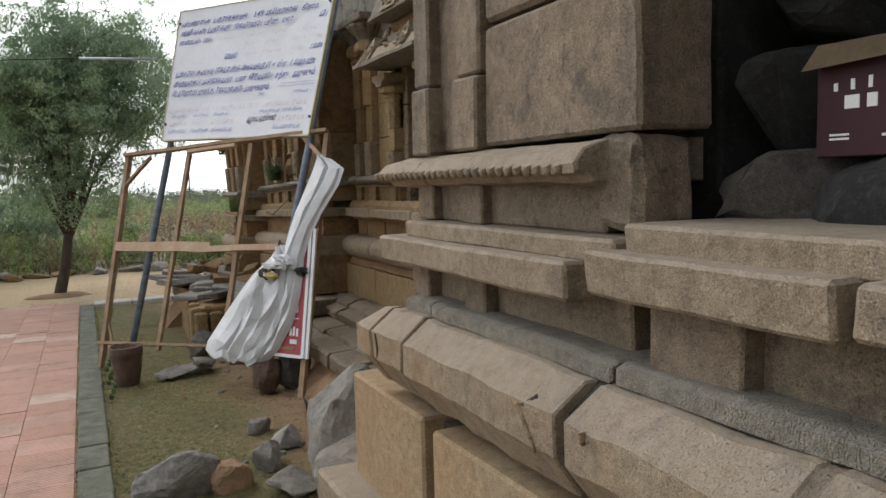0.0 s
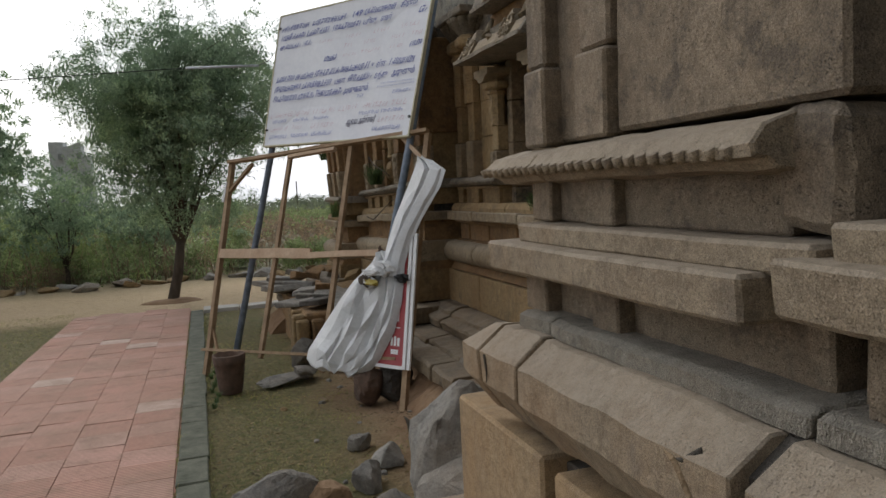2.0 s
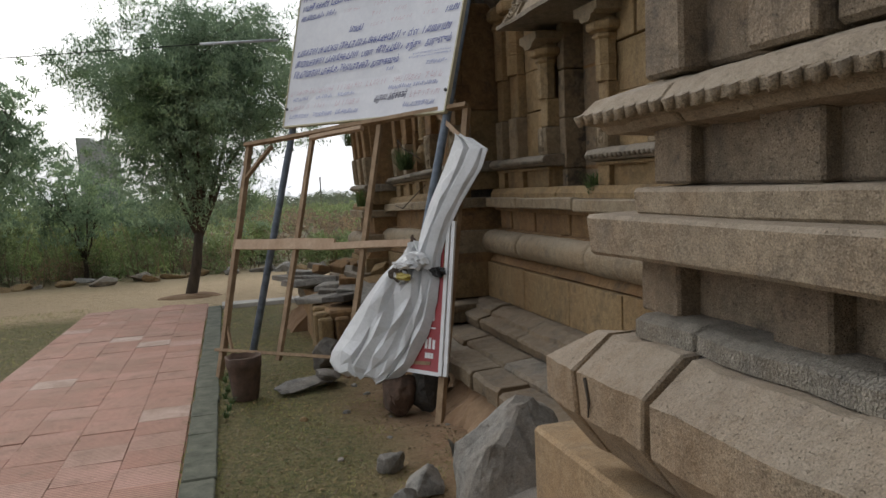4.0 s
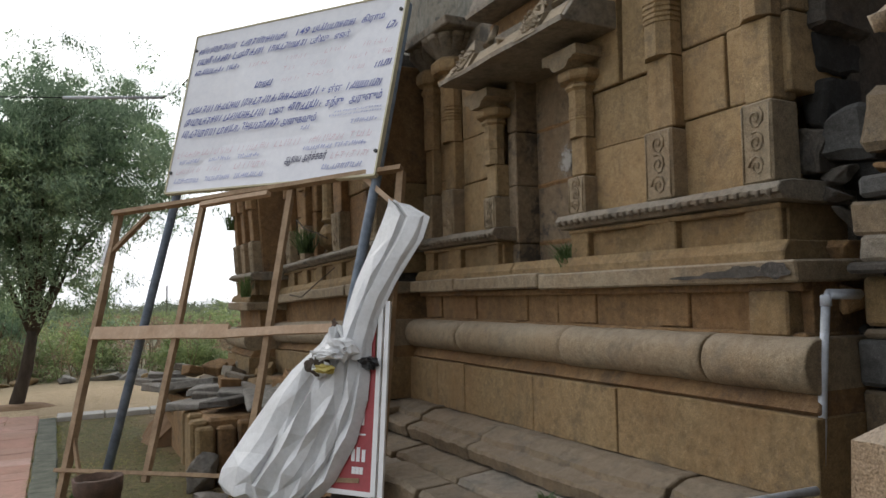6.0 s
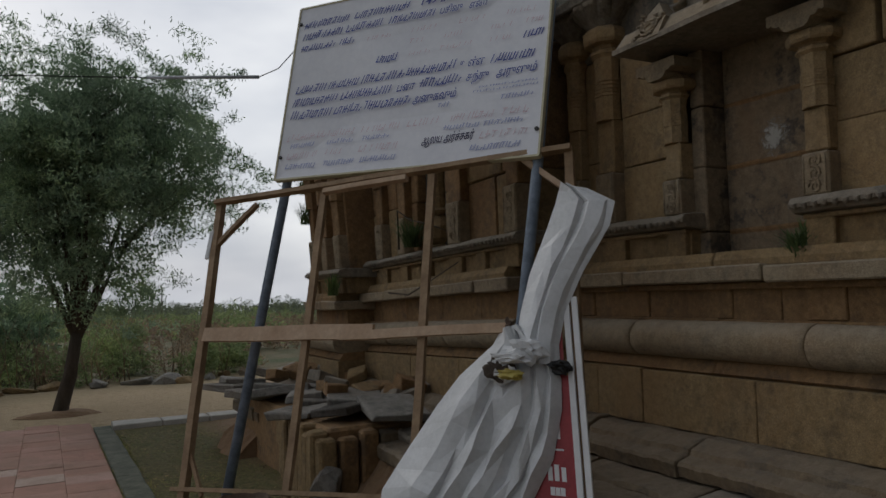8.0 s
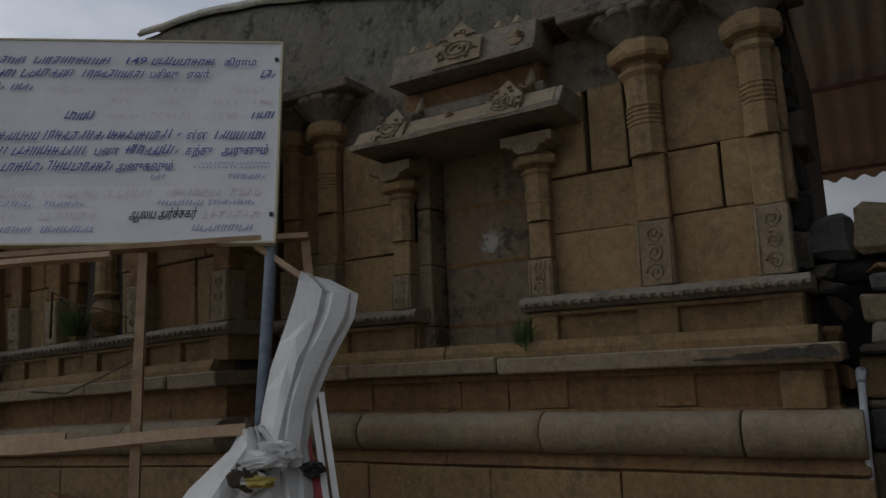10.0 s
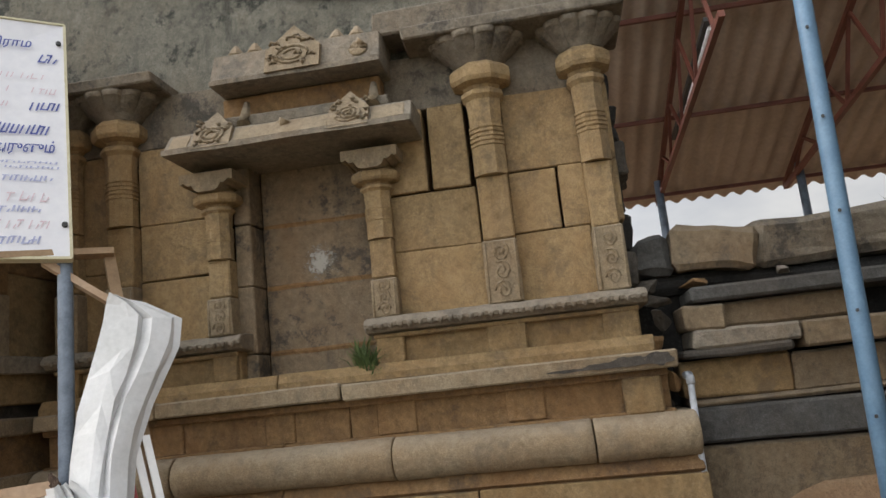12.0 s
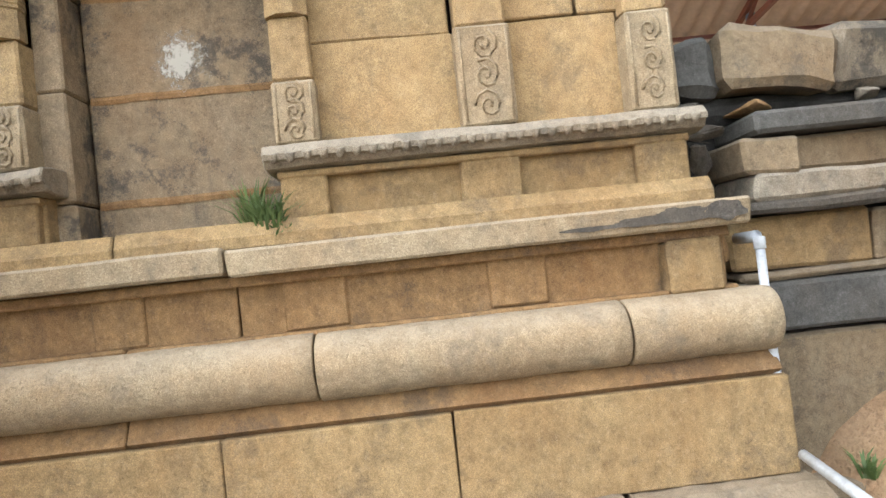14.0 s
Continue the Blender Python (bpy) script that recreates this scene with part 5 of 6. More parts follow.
rock((1.17, 7.45, 0.06), (0.13, 0.10, 0.17), 15, (0, 25, 30), "pointed grey stone leaning on a slab", cuts=8)
rock((1.45, 5.92, 0.10), (0.15, 0.14, 0.16), 16, (0, 0, 10), "dark rounded stone under the sheet", CLAY, 2)
rock((1.66, 5.90, 0.11), (0.17, 0.15, 0.17), 17, (0, 0, 50), "black rounded stone under the sheet", DARK, 2)
rock((1.90, 5.6, 0.04), (0.16, 0.12, 0.10), 18, (0, 0, 50), "reddish lump of earth by the plinth", SOIL, 3)
rng = random.Random(5)
for k in range(46):
    x, y = rng.uniform(0.4, 2.0), rng.uniform(4.2, 8.0)
    r = rng.uniform(0.008, 0.03)
    if x > 0.9 or rng.random() < 0.3:
        rock((x, y, ground_z(x, y) + r * 0.2), (r * 1.3, r, r * 0.7), 50 + k, (0, 0, 77 * k), "small stone lying on the bare earth", rng.choice((ROCK, ROCK, TAN)), 3, "pebble", "stone")

# clay pot stump
pot = thing("clay_pot", (0.50, 6.70, 0), "broken old terracotta pot standing by the frame", "pot")
bm = bmesh.new()
ring = []
for z, r in ((-0.02, 0.088), (0.02, 0.095), (0.16, 0.112), (0.20, 0.114), (0.21, 0.122), (0.29, 0.128), (0.295, 0.112), (0.22, 0.10), (0.20, 0.0)):
    ring.append([bm.verts.new((0.50 + r * math.cos(t) * (1 + 0.05 * noise.noise((t, z * 9, 0))), 6.70 + r * math.sin(t), z + (0.02 * noise.noise((t * 1.5, 3, 0)) if z > 0.28 else 0))) for t in [2 * math.pi * k / 20 for k in range(20)]])
for a, c in zip(ring, ring[1:]):
    for i in range(20):
        bm.faces.new((a[i], a[(i + 1) % 20], c[(i + 1) % 20], c[i])).smooth = True
bmesh.ops.remove_doubles(bm, verts=bm.verts[:], dist=0.0005)
bmesh.ops.recalc_face_normals(bm, faces=bm.faces[:])
under(part("body", bm, CLAY), pot)

# ---- heap of dismantled stones behind the frame ----
heap = thing("stone_heap", (1.6, 9.0, 0), "heap of dismantled slabs on a row of upright stones", "stone heap", kind="")
rng = random.Random(8)
for k in range(13):
    y = 7.60 + 0.135 * k
    x = 1.12 + 0.012 * k + rng.uniform(-.02, .02)
    bm = box(bmesh.new(), x, x + 0.12, y - 0.056, y + 0.056, -0.1, 0.40 + rng.uniform(-.03, .01), 0.008, 0.016)
    under(part("upright_stone", bm, rng.choice((TAN, TAN, RED))), heap)
for k in range(7):
    x = 1.20 + 0.14 * k
    bm = box(bmesh.new(), x - 0.06, x + 0.06, 7.47 + rng.uniform(-.02, .02), 7.6, -0.1, 0.39 + rng.uniform(-.03, .01), 0.008, 0.016)
    under(part("upright_stone", bm, rng.choice((TAN, STEP, RED))), heap)
slab("bed", 1.22, 2.2, 7.55, 10.0, -0.1, 0.42, RED, heap, 0.02, 0.02)
for k in range(12):
    x, y, z = rng.uniform(1.2, 1.75), 7.62 + 0.22 * k, 0.455 + rng.uniform(-.02, .06)
    bm = box(bmesh.new(), -rng.uniform(.16, .34), rng.uniform(.16, .34), -rng.uniform(.12, .3), rng.uniform(.12, .3), -0.03, 0.03, 0.015, 0.008)
    ob = part("slab", bm, DARK if k == 1 else ROCK)
    ob.matrix_basis = pose(x, y, z, rng.uniform(-9, 9), rng.uniform(-9, 9), rng.uniform(0, 90))
    under(ob, heap)
for k in range(22):
    x, y = rng.uniform(1.35, 2.1), rng.uniform(7.7, 9.9)
    bm = box(bmesh.new(), -rng.uniform(.05, .12), rng.uniform(.05, .12), -rng.uniform(.05, .1), rng.uniform(.05, .1), -0.04, 0.04, 0.015, 0.008)
    ob = part("stone", bm, rng.choice((GREY, RED, TAN)))
    ob.matrix_basis = pose(x, y, 0.55 + rng.uniform(-0.02, .05), rng.uniform(-20, 20), rng.uniform(-20, 20), rng.uniform(0, 90))
    under(ob, heap)
for k in range(10):
    x, y = rng.uniform(1.9, 2.3), rng.uniform(6.6, 8.2)
    bm = box(bmesh.new(), -rng.uniform(.1, .2), rng.uniform(.1, .2), -rng.uniform(.1, .3), rng.uniform(.1, .3), -0.05, 0.05, 0.02, 0.01)
    ob = part("stone", bm, rng.choice((GREY, RED, GREY)))
    ob.matrix_basis = pose(x, y, 0.25 + rng.uniform(-0.02, .08), rng.uniform(-12, 12), rng.uniform(-12, 12), rng.uniform(0, 90))
    under(ob, heap)

# ---- rubble, carton and sheet inside the near hall ----
core = thing("rubble_core", (1.7, 0.8, 1.46), "dark rubble core behind the fallen wall face", "rubble")
rng = random.Random(4)
for k in range(48):
    row = k // 8
    y = 1.40 - 0.27 * (k % 8) + rng.uniform(-.05, .05)
    z = 1.50 + 0.21 * row
    x = 1.66 + 0.09 * row + rng.uniform(-.03, .03)
    if row in (1, 2) and 0.80 < y < 1.35:
        continue
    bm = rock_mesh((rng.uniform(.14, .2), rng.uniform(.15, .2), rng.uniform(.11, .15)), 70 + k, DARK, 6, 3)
    # most stones carry the unlit inside's shade in their colour
    ob = part("stone", bm, DARK if row == 0 and k % 3 == 0 else UNLIT)
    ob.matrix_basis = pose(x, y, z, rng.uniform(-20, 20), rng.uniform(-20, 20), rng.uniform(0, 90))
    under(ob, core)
carton = thing("carton", (1.60, 1.16, 1.60), "open maroon carton with brown flaps and white print", "carton")
bm = box(bmesh.new(), 1.57, 1.75, 0.98, 1.285, 1.585, 1.80, 0, 0.002)
carton_body = under(part("body", bm, MAROON), carton)
bm = bmesh.new()
fv = [bm.verts.new(p) for p in ((1.569, 1.285, 1.802), (1.569, 1.05, 1.802), (1.535, 1.045, 1.762), (1.535, 1.295, 1.752))]
bm.faces.new(fv)
bmesh.ops.solidify(bm, geom=bm.faces[:], thickness=0.004)
under(part("flap", bm, CARD), carton)
for y0, y1, z0, z1 in ((1.195, 1.225, 1.675, 1.70), (1.215, 1.255, 1.625, 1.629), (1.215, 1.255, 1.617, 1.621), (1.12, 1.15, 1.62, 1.625), (1.16, 1.18, 1.675, 1.70), (1.24, 1.248, 1.71, 1.725), (1.205, 1.213, 1.71, 1.73), (1.17, 1.178, 1.71, 1.732)):
    below(part("print", box(bmesh.new(), 1.5685, 1.5705, y0, y1, z0, z1), WHITE), carton_body)
sheet = thing("black_sheet", (1.9, 0.9, 2.2), "sagging black plastic sheet over the rubble", "plastic sheet")
bm = bmesh.new()
g = [[bm.verts.new((1.62 + 0.05 * j + 0.05 * noise.noise((i * .5, j * .4, 2)), 1.5 - 0.12 * i, 1.95 + 0.06 * j + 0.05 * noise.noise((i * .6, j * .5, 9)))) for j in range(16)] for i in range(28)]
for i in range(27):
    for j in range(15):
        bm.faces.new((g[i][j], g[i + 1][j], g[i + 1][j + 1], g[i][j + 1])).smooth = True
under(part("sheet", bm, TARP), sheet)

# ---- boulders on the recess wall, broken joint, drain pipe ----
def hewn(name, x0, x1, y0, y1, z0, z1, material, label, turn=0.0, rough=0.03):
    bm = box(bmesh.new(), x0, x1, y0, y1, z0, z1, 0.03, 0.03)
    roughen(bm, 3, rough, 4.0)
    ob = part(name, bm, material)
    return tagged(ob, label, "boulder", "boulders on the wall")


hewn("boulder", 2.66, 3.3, 3.36, 3.72, 1.665, 1.87, STEP, "rough tan lichened boulder laid on the wall top")
hewn("boulder", 2.70, 3.3, 3.71, 3.93, 1.68, 1.86, SLATE, "dark broken boulder beside the shrine corner")
hewn("boulder", 2.70, 3.3, 2.5, 3.37, 1.66, 1.88, LICHEN, "long grey lichened boulder laid on the wall top")
hewn("boulder", 2.78, 3.3, 2.5, 3.95, 1.59, 1.68, UNLIT, "dark packing stones under the boulders", rough=0.015)
for at, size, seed, m in (((2.72, 3.66, 1.615), (0.07, 0.11, 0.035), 34, RED), ((2.70, 3.28, 1.62), (0.05, 0.06, 0.045), 35, ROCK), ((2.74, 3.86, 1.63), (0.07, 0.05, 0.04), 36, DARK), ((2.66, 3.84, 1.56), (0.08, 0.07, 0.035), 37, DARK),
                          ((2.72, 3.82, 1.47), (0.07, 0.05, 0.06), 38, DARK), ((2.74, 3.86, 1.36), (0.07, 0.05, 0.05), 39, RED), ((2.70, 3.84, 1.18), (0.07, 0.06, 0.07), 40, RED), ((2.78, 3.84, 1.0), (0.1, 0.06, 0.12), 41, DARK), ((2.78, 3.84, 0.8), (0.1, 0.06, 0.12), 42, TAN)):
    rock(at, size, seed, (0, 0, seed * 13), "loose rubble stone wedged in the open joint", m, 7, "rubble_stone", "stone")
# backing whose near-black colour stands for the open joint's shade
slab("joint_back", 2.88, 3.4, 2.4, 4.0, 0.3, 1.60, UNLIT, recess, 0.01, 0.01)
def earth_bank(x0, x1, y0, y1, z0, z1, material, label, seed):
    """A crumbling bank: a block cut fine, its skin broken into ledges and clods."""
    bm = box(bmesh.new(), x0, x1, y0, y1, z0, z1, 0.04, 0.05)
    bmesh.ops.subdivide_edges(bm, edges=bm.edges[:], cuts=11, use_grid_fill=True)
    for v in bm.verts:
        v.co += 0.06 * Vector(noise.noise_vector(v.co * 4.0 + Vector((seed, 0, 0)))) + 0.035 * Vector(noise.noise_vector(v.co * 11.0)) + 0.015 * Vector(noise.noise_vector(v.co * 27.0))
    return tagged(part("earth_bank", bm, material), label, "earth")


earth_bank(2.40, 2.95, 2.50, 3.24, 0.2, 0.54, BANK, "crumbling bank of earth and stone at the post's foot", 1)
earth_bank(2.10, 2.5, 2.55, 3.20, 0.1, 0.38, SOIL, "crumbling red earth fallen from the bank", 5)
earth_bank(2.5, 2.9, 3.3, 3.72, 0.2, 0.47, STEP, "rough sunken stone at the foot of the recess wall", 9)

drain = thing("drain_pipe", (2.5, 3.78, 0.6), "white plastic drain pipe with elbows", "pipe")
under(part("pipe", tube(bmesh.new(), [(2.50, 3.775, 1.195), (2.475, 3.785, 0.9), (2.45, 3.785, 0.62)], 0.014, 10), PVC), drain)
under(part("elbow", tube(bmesh.new(), [(2.66, 3.765, 1.21), (2.515, 3.775, 1.213), (2.50, 3.775, 1.205), (2.499, 3.775, 1.175)], 0.018, 10), PVC), drain)
under(part("pipe", tube(bmesh.new(), [(2.40, 3.77, 0.60), (2.05, 3.82, 0.59), (1.74, 3.855, 0.575)], 0.015, 10), PVC), drain)
under(part("elbow", tube(bmesh.new(), [(1.77, 3.85, 0.577), (1.73, 3.856, 0.573), (1.722, 3.857, 0.54)], 0.02, 10), PVC), drain)
under(part("pipe", tube(bmesh.new(), [(1.722, 3.857, 0.56), (1.72, 3.86, 0.15)], 0.015, 10), PVC), drain)

# ---- stains, soot and limewash with shapes of their own ----


def splat(name, x, y, z, ry, rz, material, seed, parent, n=30):
    """An irregular thin patch on a face looking towards -x."""
    bm = bmesh.new()
    mid = bm.verts.new((x, y, z))
    rim = []
    for k in range(n):
        t = 2 * math.pi * k / n
        r = 0.8 + 0.3 * noise.noise((math.cos(t) * 1.5, math.sin(t) * 1.5, seed)) + 0.13 * noise.noise((math.cos(t) * 5, math.sin(t) * 5, seed)) + 0.05 * noise.noise((math.cos(t) * 23, math.sin(t) * 23, seed))
        rim.append(bm.verts.new((x, y + ry * r * math.cos(t), z + rz * r * math.sin(t))))
    for i in range(n):
        bm.faces.new((mid, rim[i], rim[(i + 1) % n]))
    return under(part(name, bm, material), parent)


def limewash():
    m, n, l, b = mat("dry_brushed_limewash", 0.95)
    p = where(n)
    b.inputs["Base Color"].default_value = (0.44, 0.415, 0.37, 1)
    dist = n.new("ShaderNodeVectorMath")
    dist.operation = "DISTANCE"
    dist.inputs[1].default_value = (2.749, 5.44, 1.955)
    l.new(p, dist.inputs[0])
    fall = n.new("ShaderNodeMapRange")
    fall.inputs[1].default_value, fall.inputs[2].default_value, fall.inputs[3].default_value, fall.inputs[4].default_value = 0.015, 0.13, 0.20, -0.18
    l.new(dist.outputs["Value"], fall.inputs[0])
    add = n.new("ShaderNodeMath")
    add.operation = "ADD"
    l.new(fall.outputs[0], add.inputs[0])
    l.new(noise_node(n, l, p, 34, 7, 0.8), add.inputs[1])
    cover = ramp(n, l, add.outputs[0], [(0.47, grey(0)), (0.63, grey(0.85))])
    clear = n.new("ShaderNodeBsdfTransparent")
    mx = n.new("ShaderNodeMixShader")
    l.new(cover, mx.inputs[0])
    l.new(clear.outputs[0], mx.inputs[1])
    l.new(b.outputs[0], mx.inputs[2])
    l.new(mx.outputs[0], n["Material Output"].inputs["Surface"])
    return m


splat("limewash_patch", 2.7490, 5.44, 1.955, 0.17, 0.16, limewash(), 3.3, shrine, 120)
for y, z, ry, rz, k in ((3.90, 1.297, 0.075, 0.034, 1), (4.02, 1.294, 0.10, 0.030, 2), (4.14, 1.287, 0.10, 0.018, 3), (4.28, 1.281, 0.10, 0.009, 4)):
    splat("black_stain", 2.4175 - 0.0006 * k, y, z, ry, rz, DARK, 60 + k, shrine, 40)

# ---- weeds in the joints ----


def tuft(at, blades, h, spread, seed, label, group="weeds", material=WEED, flat=0.0):
    rng = random.Random(seed)
    bm = bmesh.new()
    for _ in range(blades):
        a, l = rng.uniform(0, 6.28), h * rng.uniform(0.5, 1.1)
        d = Vector((math.cos(a), math.sin(a), 0)) * spread * rng.uniform(0.2, 1)
        b = Vector((rng.uniform(-1, 1), rng.uniform(-1, 1), 0)) * spread * 0.25
        side = Vector((-math.sin(a), math.cos(a), 0)) * 0.004
        p0, p1, p2 = b, b + d * 0.5 + Vector((0, 0, l * 0.75)), b + d + Vector((0, 0, l * (1 - flat)))
        v = [bm.verts.new(p0 - side), bm.verts.new(p0 + side), bm.verts.new(p1 + side), bm.verts.new(p1 - side), bm.verts.new(p2)]
        bm.faces.new(v[:4])
        bm.faces.new((v[3], v[2], v[4]))
    ob = part("weed", bm, material)
    ob.location = at
    return tagged(ob, label, "weed", group)


tuft((2.55, 5.18, 1.335), 170, 0.15, 0.17, 1, "green weed growing from the niche's sill")
tuft((2.50, 5.14, 1.335), 40, 0.06, 0.08, 2, "green weed growing from the niche's sill")
tuft((2.70, 5.25, 1.335), 40, 0.22, 0.10, 3, "green weed growing from the niche's sill")
tuft((2.06, 4.75, 0.375), 30, 0.05, 0.07, 4, "small green weed on the plinth step")
tuft((2.11, 8.12, 1.60), 150, 0.2, 0.22, 5, "dark weed rooted in the shrine wall")
tuft((1.86, 9.2, 1.25), 60, 0.2, 0.16, 6, "dark weed rooted in the shrine wall")
tuft((3.25, 2.45, 1.86), 40, 0.16, 0.16, 8, "dry weed on top of the grey boulder")
tuft((2.35, 3.62, 0.53), 40, 0.07, 0.07, 7, "small green weed on the earth bank")
for k in range(9):
    tuft((0.36 + 0.02 * (k % 3), 6.2 + 0.16 * k, 0.0), 24, 0.05, 0.05, 30 + k, "small green weed along the kerb")

# ---- dry lawn ----


def lawn():
    rng = random.Random(12)
    bm = bmesh.new()
    for _ in range(42000):
        x, y = rng.uniform(0.33, 1.75), 3.6 + 8.1 * rng.random() ** 1.5
        keep = noise.noise((x * 2.2, y * 2.2, 4)) + 0.55 - max(0, x - 1.0) * 1.3
        if rng.random() > keep:
            continue
        z = ground_z(x, y)
        a, l = rng.uniform(0, 6.28), rng.uniform(0.012, 0.035)
        d = Vector((math.cos(a), math.sin(a), 0))
        s = Vector((-d.y, d.x, 0)) * 0.003
        p = Vector((x, y, z - 0.003))
        v = [bm.verts.new(p - s), bm.verts.new(p + s), bm.verts.new(p + d * l * 1.1 + Vector((0, 0, l * 0.6)))]
        bm.faces.new(v)
    for _ in range(9000):
        x, y = rng.uniform(-4.5, -1.5), rng.uniform(5, 13)
        z = ground_z(x, y)
        a, l = rng.uniform(0, 6.28), rng.uniform(0.02, 0.05)
        d = Vector((math.cos(a), math.sin(a), 0))
        s = Vector((-d.y, d.x, 0)) * 0.005
        p = Vector((x, y, z - 0.003))
        v = [bm.verts.new(p - s), bm.verts.new(p + s), bm.verts.new(p + d * l + Vector((0, 0, l * 0.6)))]
        bm.faces.new(v)
    return tagged(part("dry_grass", bm, GRASS), "short dry grass on the lawn", "grass", kind="stuff")


lawn()


def litter():
    rng = random.Random(14)
    bm = bmesh.new()
    for _ in range(5200):
        x, y = rng.uniform(0.34, 2.0), 3.4 + 8.0 * rng.random() ** 1.6
        r = rng.uniform(0.006, 0.017)
        p = Vector((x, y, ground_z(x, y) + 0.006))
        a = rng.uniform(0, 6.28)
        u = Vector((math.cos(a), math.sin(a), rng.uniform(-.5, .5))) * r
        w = Vector((-math.sin(a), math.cos(a), rng.uniform(-.5, .5))) * r * 0.5
        bm.faces.new([bm.verts.new(q) for q in (p - u, p + w, p + u, p - w)])
    return tagged(part("leaf_litter", bm, LITTER), "scattered dry leaves and twigs on the lawn", "leaf litter", kind="stuff")


litter()

# ---- trees and scrub ----


def leaves(bm, rng, centre, radius, count, size, droop=0.0):
    for _ in range(count):
        d = Vector((rng.gauss(0, 1), rng.gauss(0, 1), rng.gauss(0, 0.7)))
        p = centre + d * radius * 0.55
        n = Vector((rng.uniform(-1, 1), rng.uniform(-1, 1), rng.uniform(-0.2, 1))).normalized()
        a = n.orthogonal().normalized()
        b = n.cross(a)
        t = rng.uniform(0, 6.28)
        u = (a * math.cos(t) + b * math.sin(t)) * size * rng.uniform(0.7, 1.4)
        w = (b * math.cos(t) - a * math.sin(t)) * size * 0.28
        u.z -= droop * size
        bm.faces.new([bm.verts.new(q) for q in (p - u, p + w, p + u, p - w)])


def build_tree(base, crown, trunk_r, fork, limbs, clusters, per, leaf, seed, label, lean=0.0):
    """Tapered trunk, limbs that fork up into the crown, twigs, and small leaves in clusters with gaps. crown: centre and half sizes."""
    rng = random.Random(seed)
    base = Vector(base)
    ob = thing("tree", base, label, "tree", "trees")
    c, half = Vector(crown[0]), Vector(crown[1])
    bm = bmesh.new()
    top = base + Vector((lean, 0, fork))
    tube(bm, [base - Vector((0, 0, 0.15)), base + Vector((0, 0, 0.05)), base.lerp(top, 0.5) + Vector((0.02, 0, 0)), top], trunk_r * 1.25, 12, trunk_r * 0.8)
    under(part("trunk", bm, BARK), ob)
    tips = []
    for k in range(limbs):
        a = 2 * math.pi * k / limbs + rng.uniform(-.3, .3)
        e = c + Vector((math.cos(a) * half.x * rng.uniform(.3, .8), math.sin(a) * half.y * rng.uniform(.3, .8), half.z * rng.uniform(-.2, .75)))
        mid = top.lerp(e, 0.45) + Vector((0, 0, 0.12 * half.z))
        bm = tube(bmesh.new(), [top - Vector((0, 0, 0.1)), top.lerp(mid, 0.5) + Vector((rng.uniform(-.05, .05), 0, 0)), mid, mid.lerp(e, 0.6), e], trunk_r * 0.5, 7, trunk_r * 0.07)
        for j in range(7):
            s = mid.lerp(e, rng.uniform(0, 0.9))
            q = s + Vector((rng.uniform(-1, 1) * half.x * .45, rng.uniform(-1, 1) * half.y * .45, rng.uniform(-.3, .7) * half.z * .5))
            tube(bm, [s, s.lerp(q, 0.5) + Vector((0, 0, 0.05)), q], trunk_r * 0.14, 5, trunk_r * 0.04)
            tips.append(q)
        under(part("limb", bm, BARK), ob)
        tips += [e, mid.lerp(e, 0.6)]
    bm = bmesh.new()
    clumps = []
    for k in range(60):
        d = Vector((rng.gauss(0, 1), rng.gauss(0, 1), rng.gauss(0, 1))).normalized()
        r = rng.uniform(0.35, 0.95)
        clumps.append((c + Vector((d.x * half.x, d.y * half.y, d.z * half.z)) * r, half.x * rng.uniform(0.22, 0.36)))
    clumps += [(q, half.x * 0.2) for q in tips]
    for k in range(clusters):
        q, r = clumps[k % len(clumps)]
        d = Vector((rng.gauss(0, 0.62), rng.gauss(0, 0.62), rng.gauss(0, 0.42)))
        leaves(bm, rng, q + d * r, half.x * rng.uniform(0.05, 0.10), per, leaf, 0.35)
    under(part("crown", bm, LEAF), ob)
    return ob


build_tree((-0.15, 13.55, -0.14), ((0.18, 13.6, 2.98), (1.85, 1.6, 1.95)), 0.085, 1.0, 10, 2500, 66, 0.031, 3, "round feathery grey-green tree on a bare trunk", 0.18)
build_tree((-4.0, 16.5, -0.2), ((-3.65, 16.6, 2.5), (1.35, 1.4, 1.9)), 0.07, 0.8, 7, 460, 22, 0.06, 7, "thin-leaved tree with sparse open branches")
build_tree((-7.5, 19, -0.2), ((-7.2, 19, 3.2), (2.0, 2.0, 2.2)), 0.1, 1.0, 7, 420, 26, 0.07, 9, "thin-leaved tree with sparse open branches")

build_tree((-2.5, 18.6, -0.25), ((-2.5, 18.7, 1.35), (1.35, 1.2, 1.0)), 0.05, 0.45, 6, 420, 22, 0.05, 15, "low spreading scrub tree with feathery leaves")
build_tree((-4.7, 20.0, -0.25), ((-4.7, 20.0, 1.9), (1.6, 1.3, 1.5)), 0.06, 0.5, 6, 420, 22, 0.055, 16, "low spreading scrub tree with feathery leaves")
build_tree((-0.9, 21.5, -0.3), ((-0.9, 21.5, 0.95), (1.3, 1.2, 0.85)), 0.05, 0.3, 6, 330, 22, 0.055, 17, "low spreading scrub tree with feathery leaves")
build_tree((-7.0, 22.0, -0.3), ((-7.0, 22.0, 2.3), (2.0, 1.6, 1.8)), 0.07, 0.6, 6, 420, 22, 0.06, 18, "low spreading scrub tree with feathery leaves")

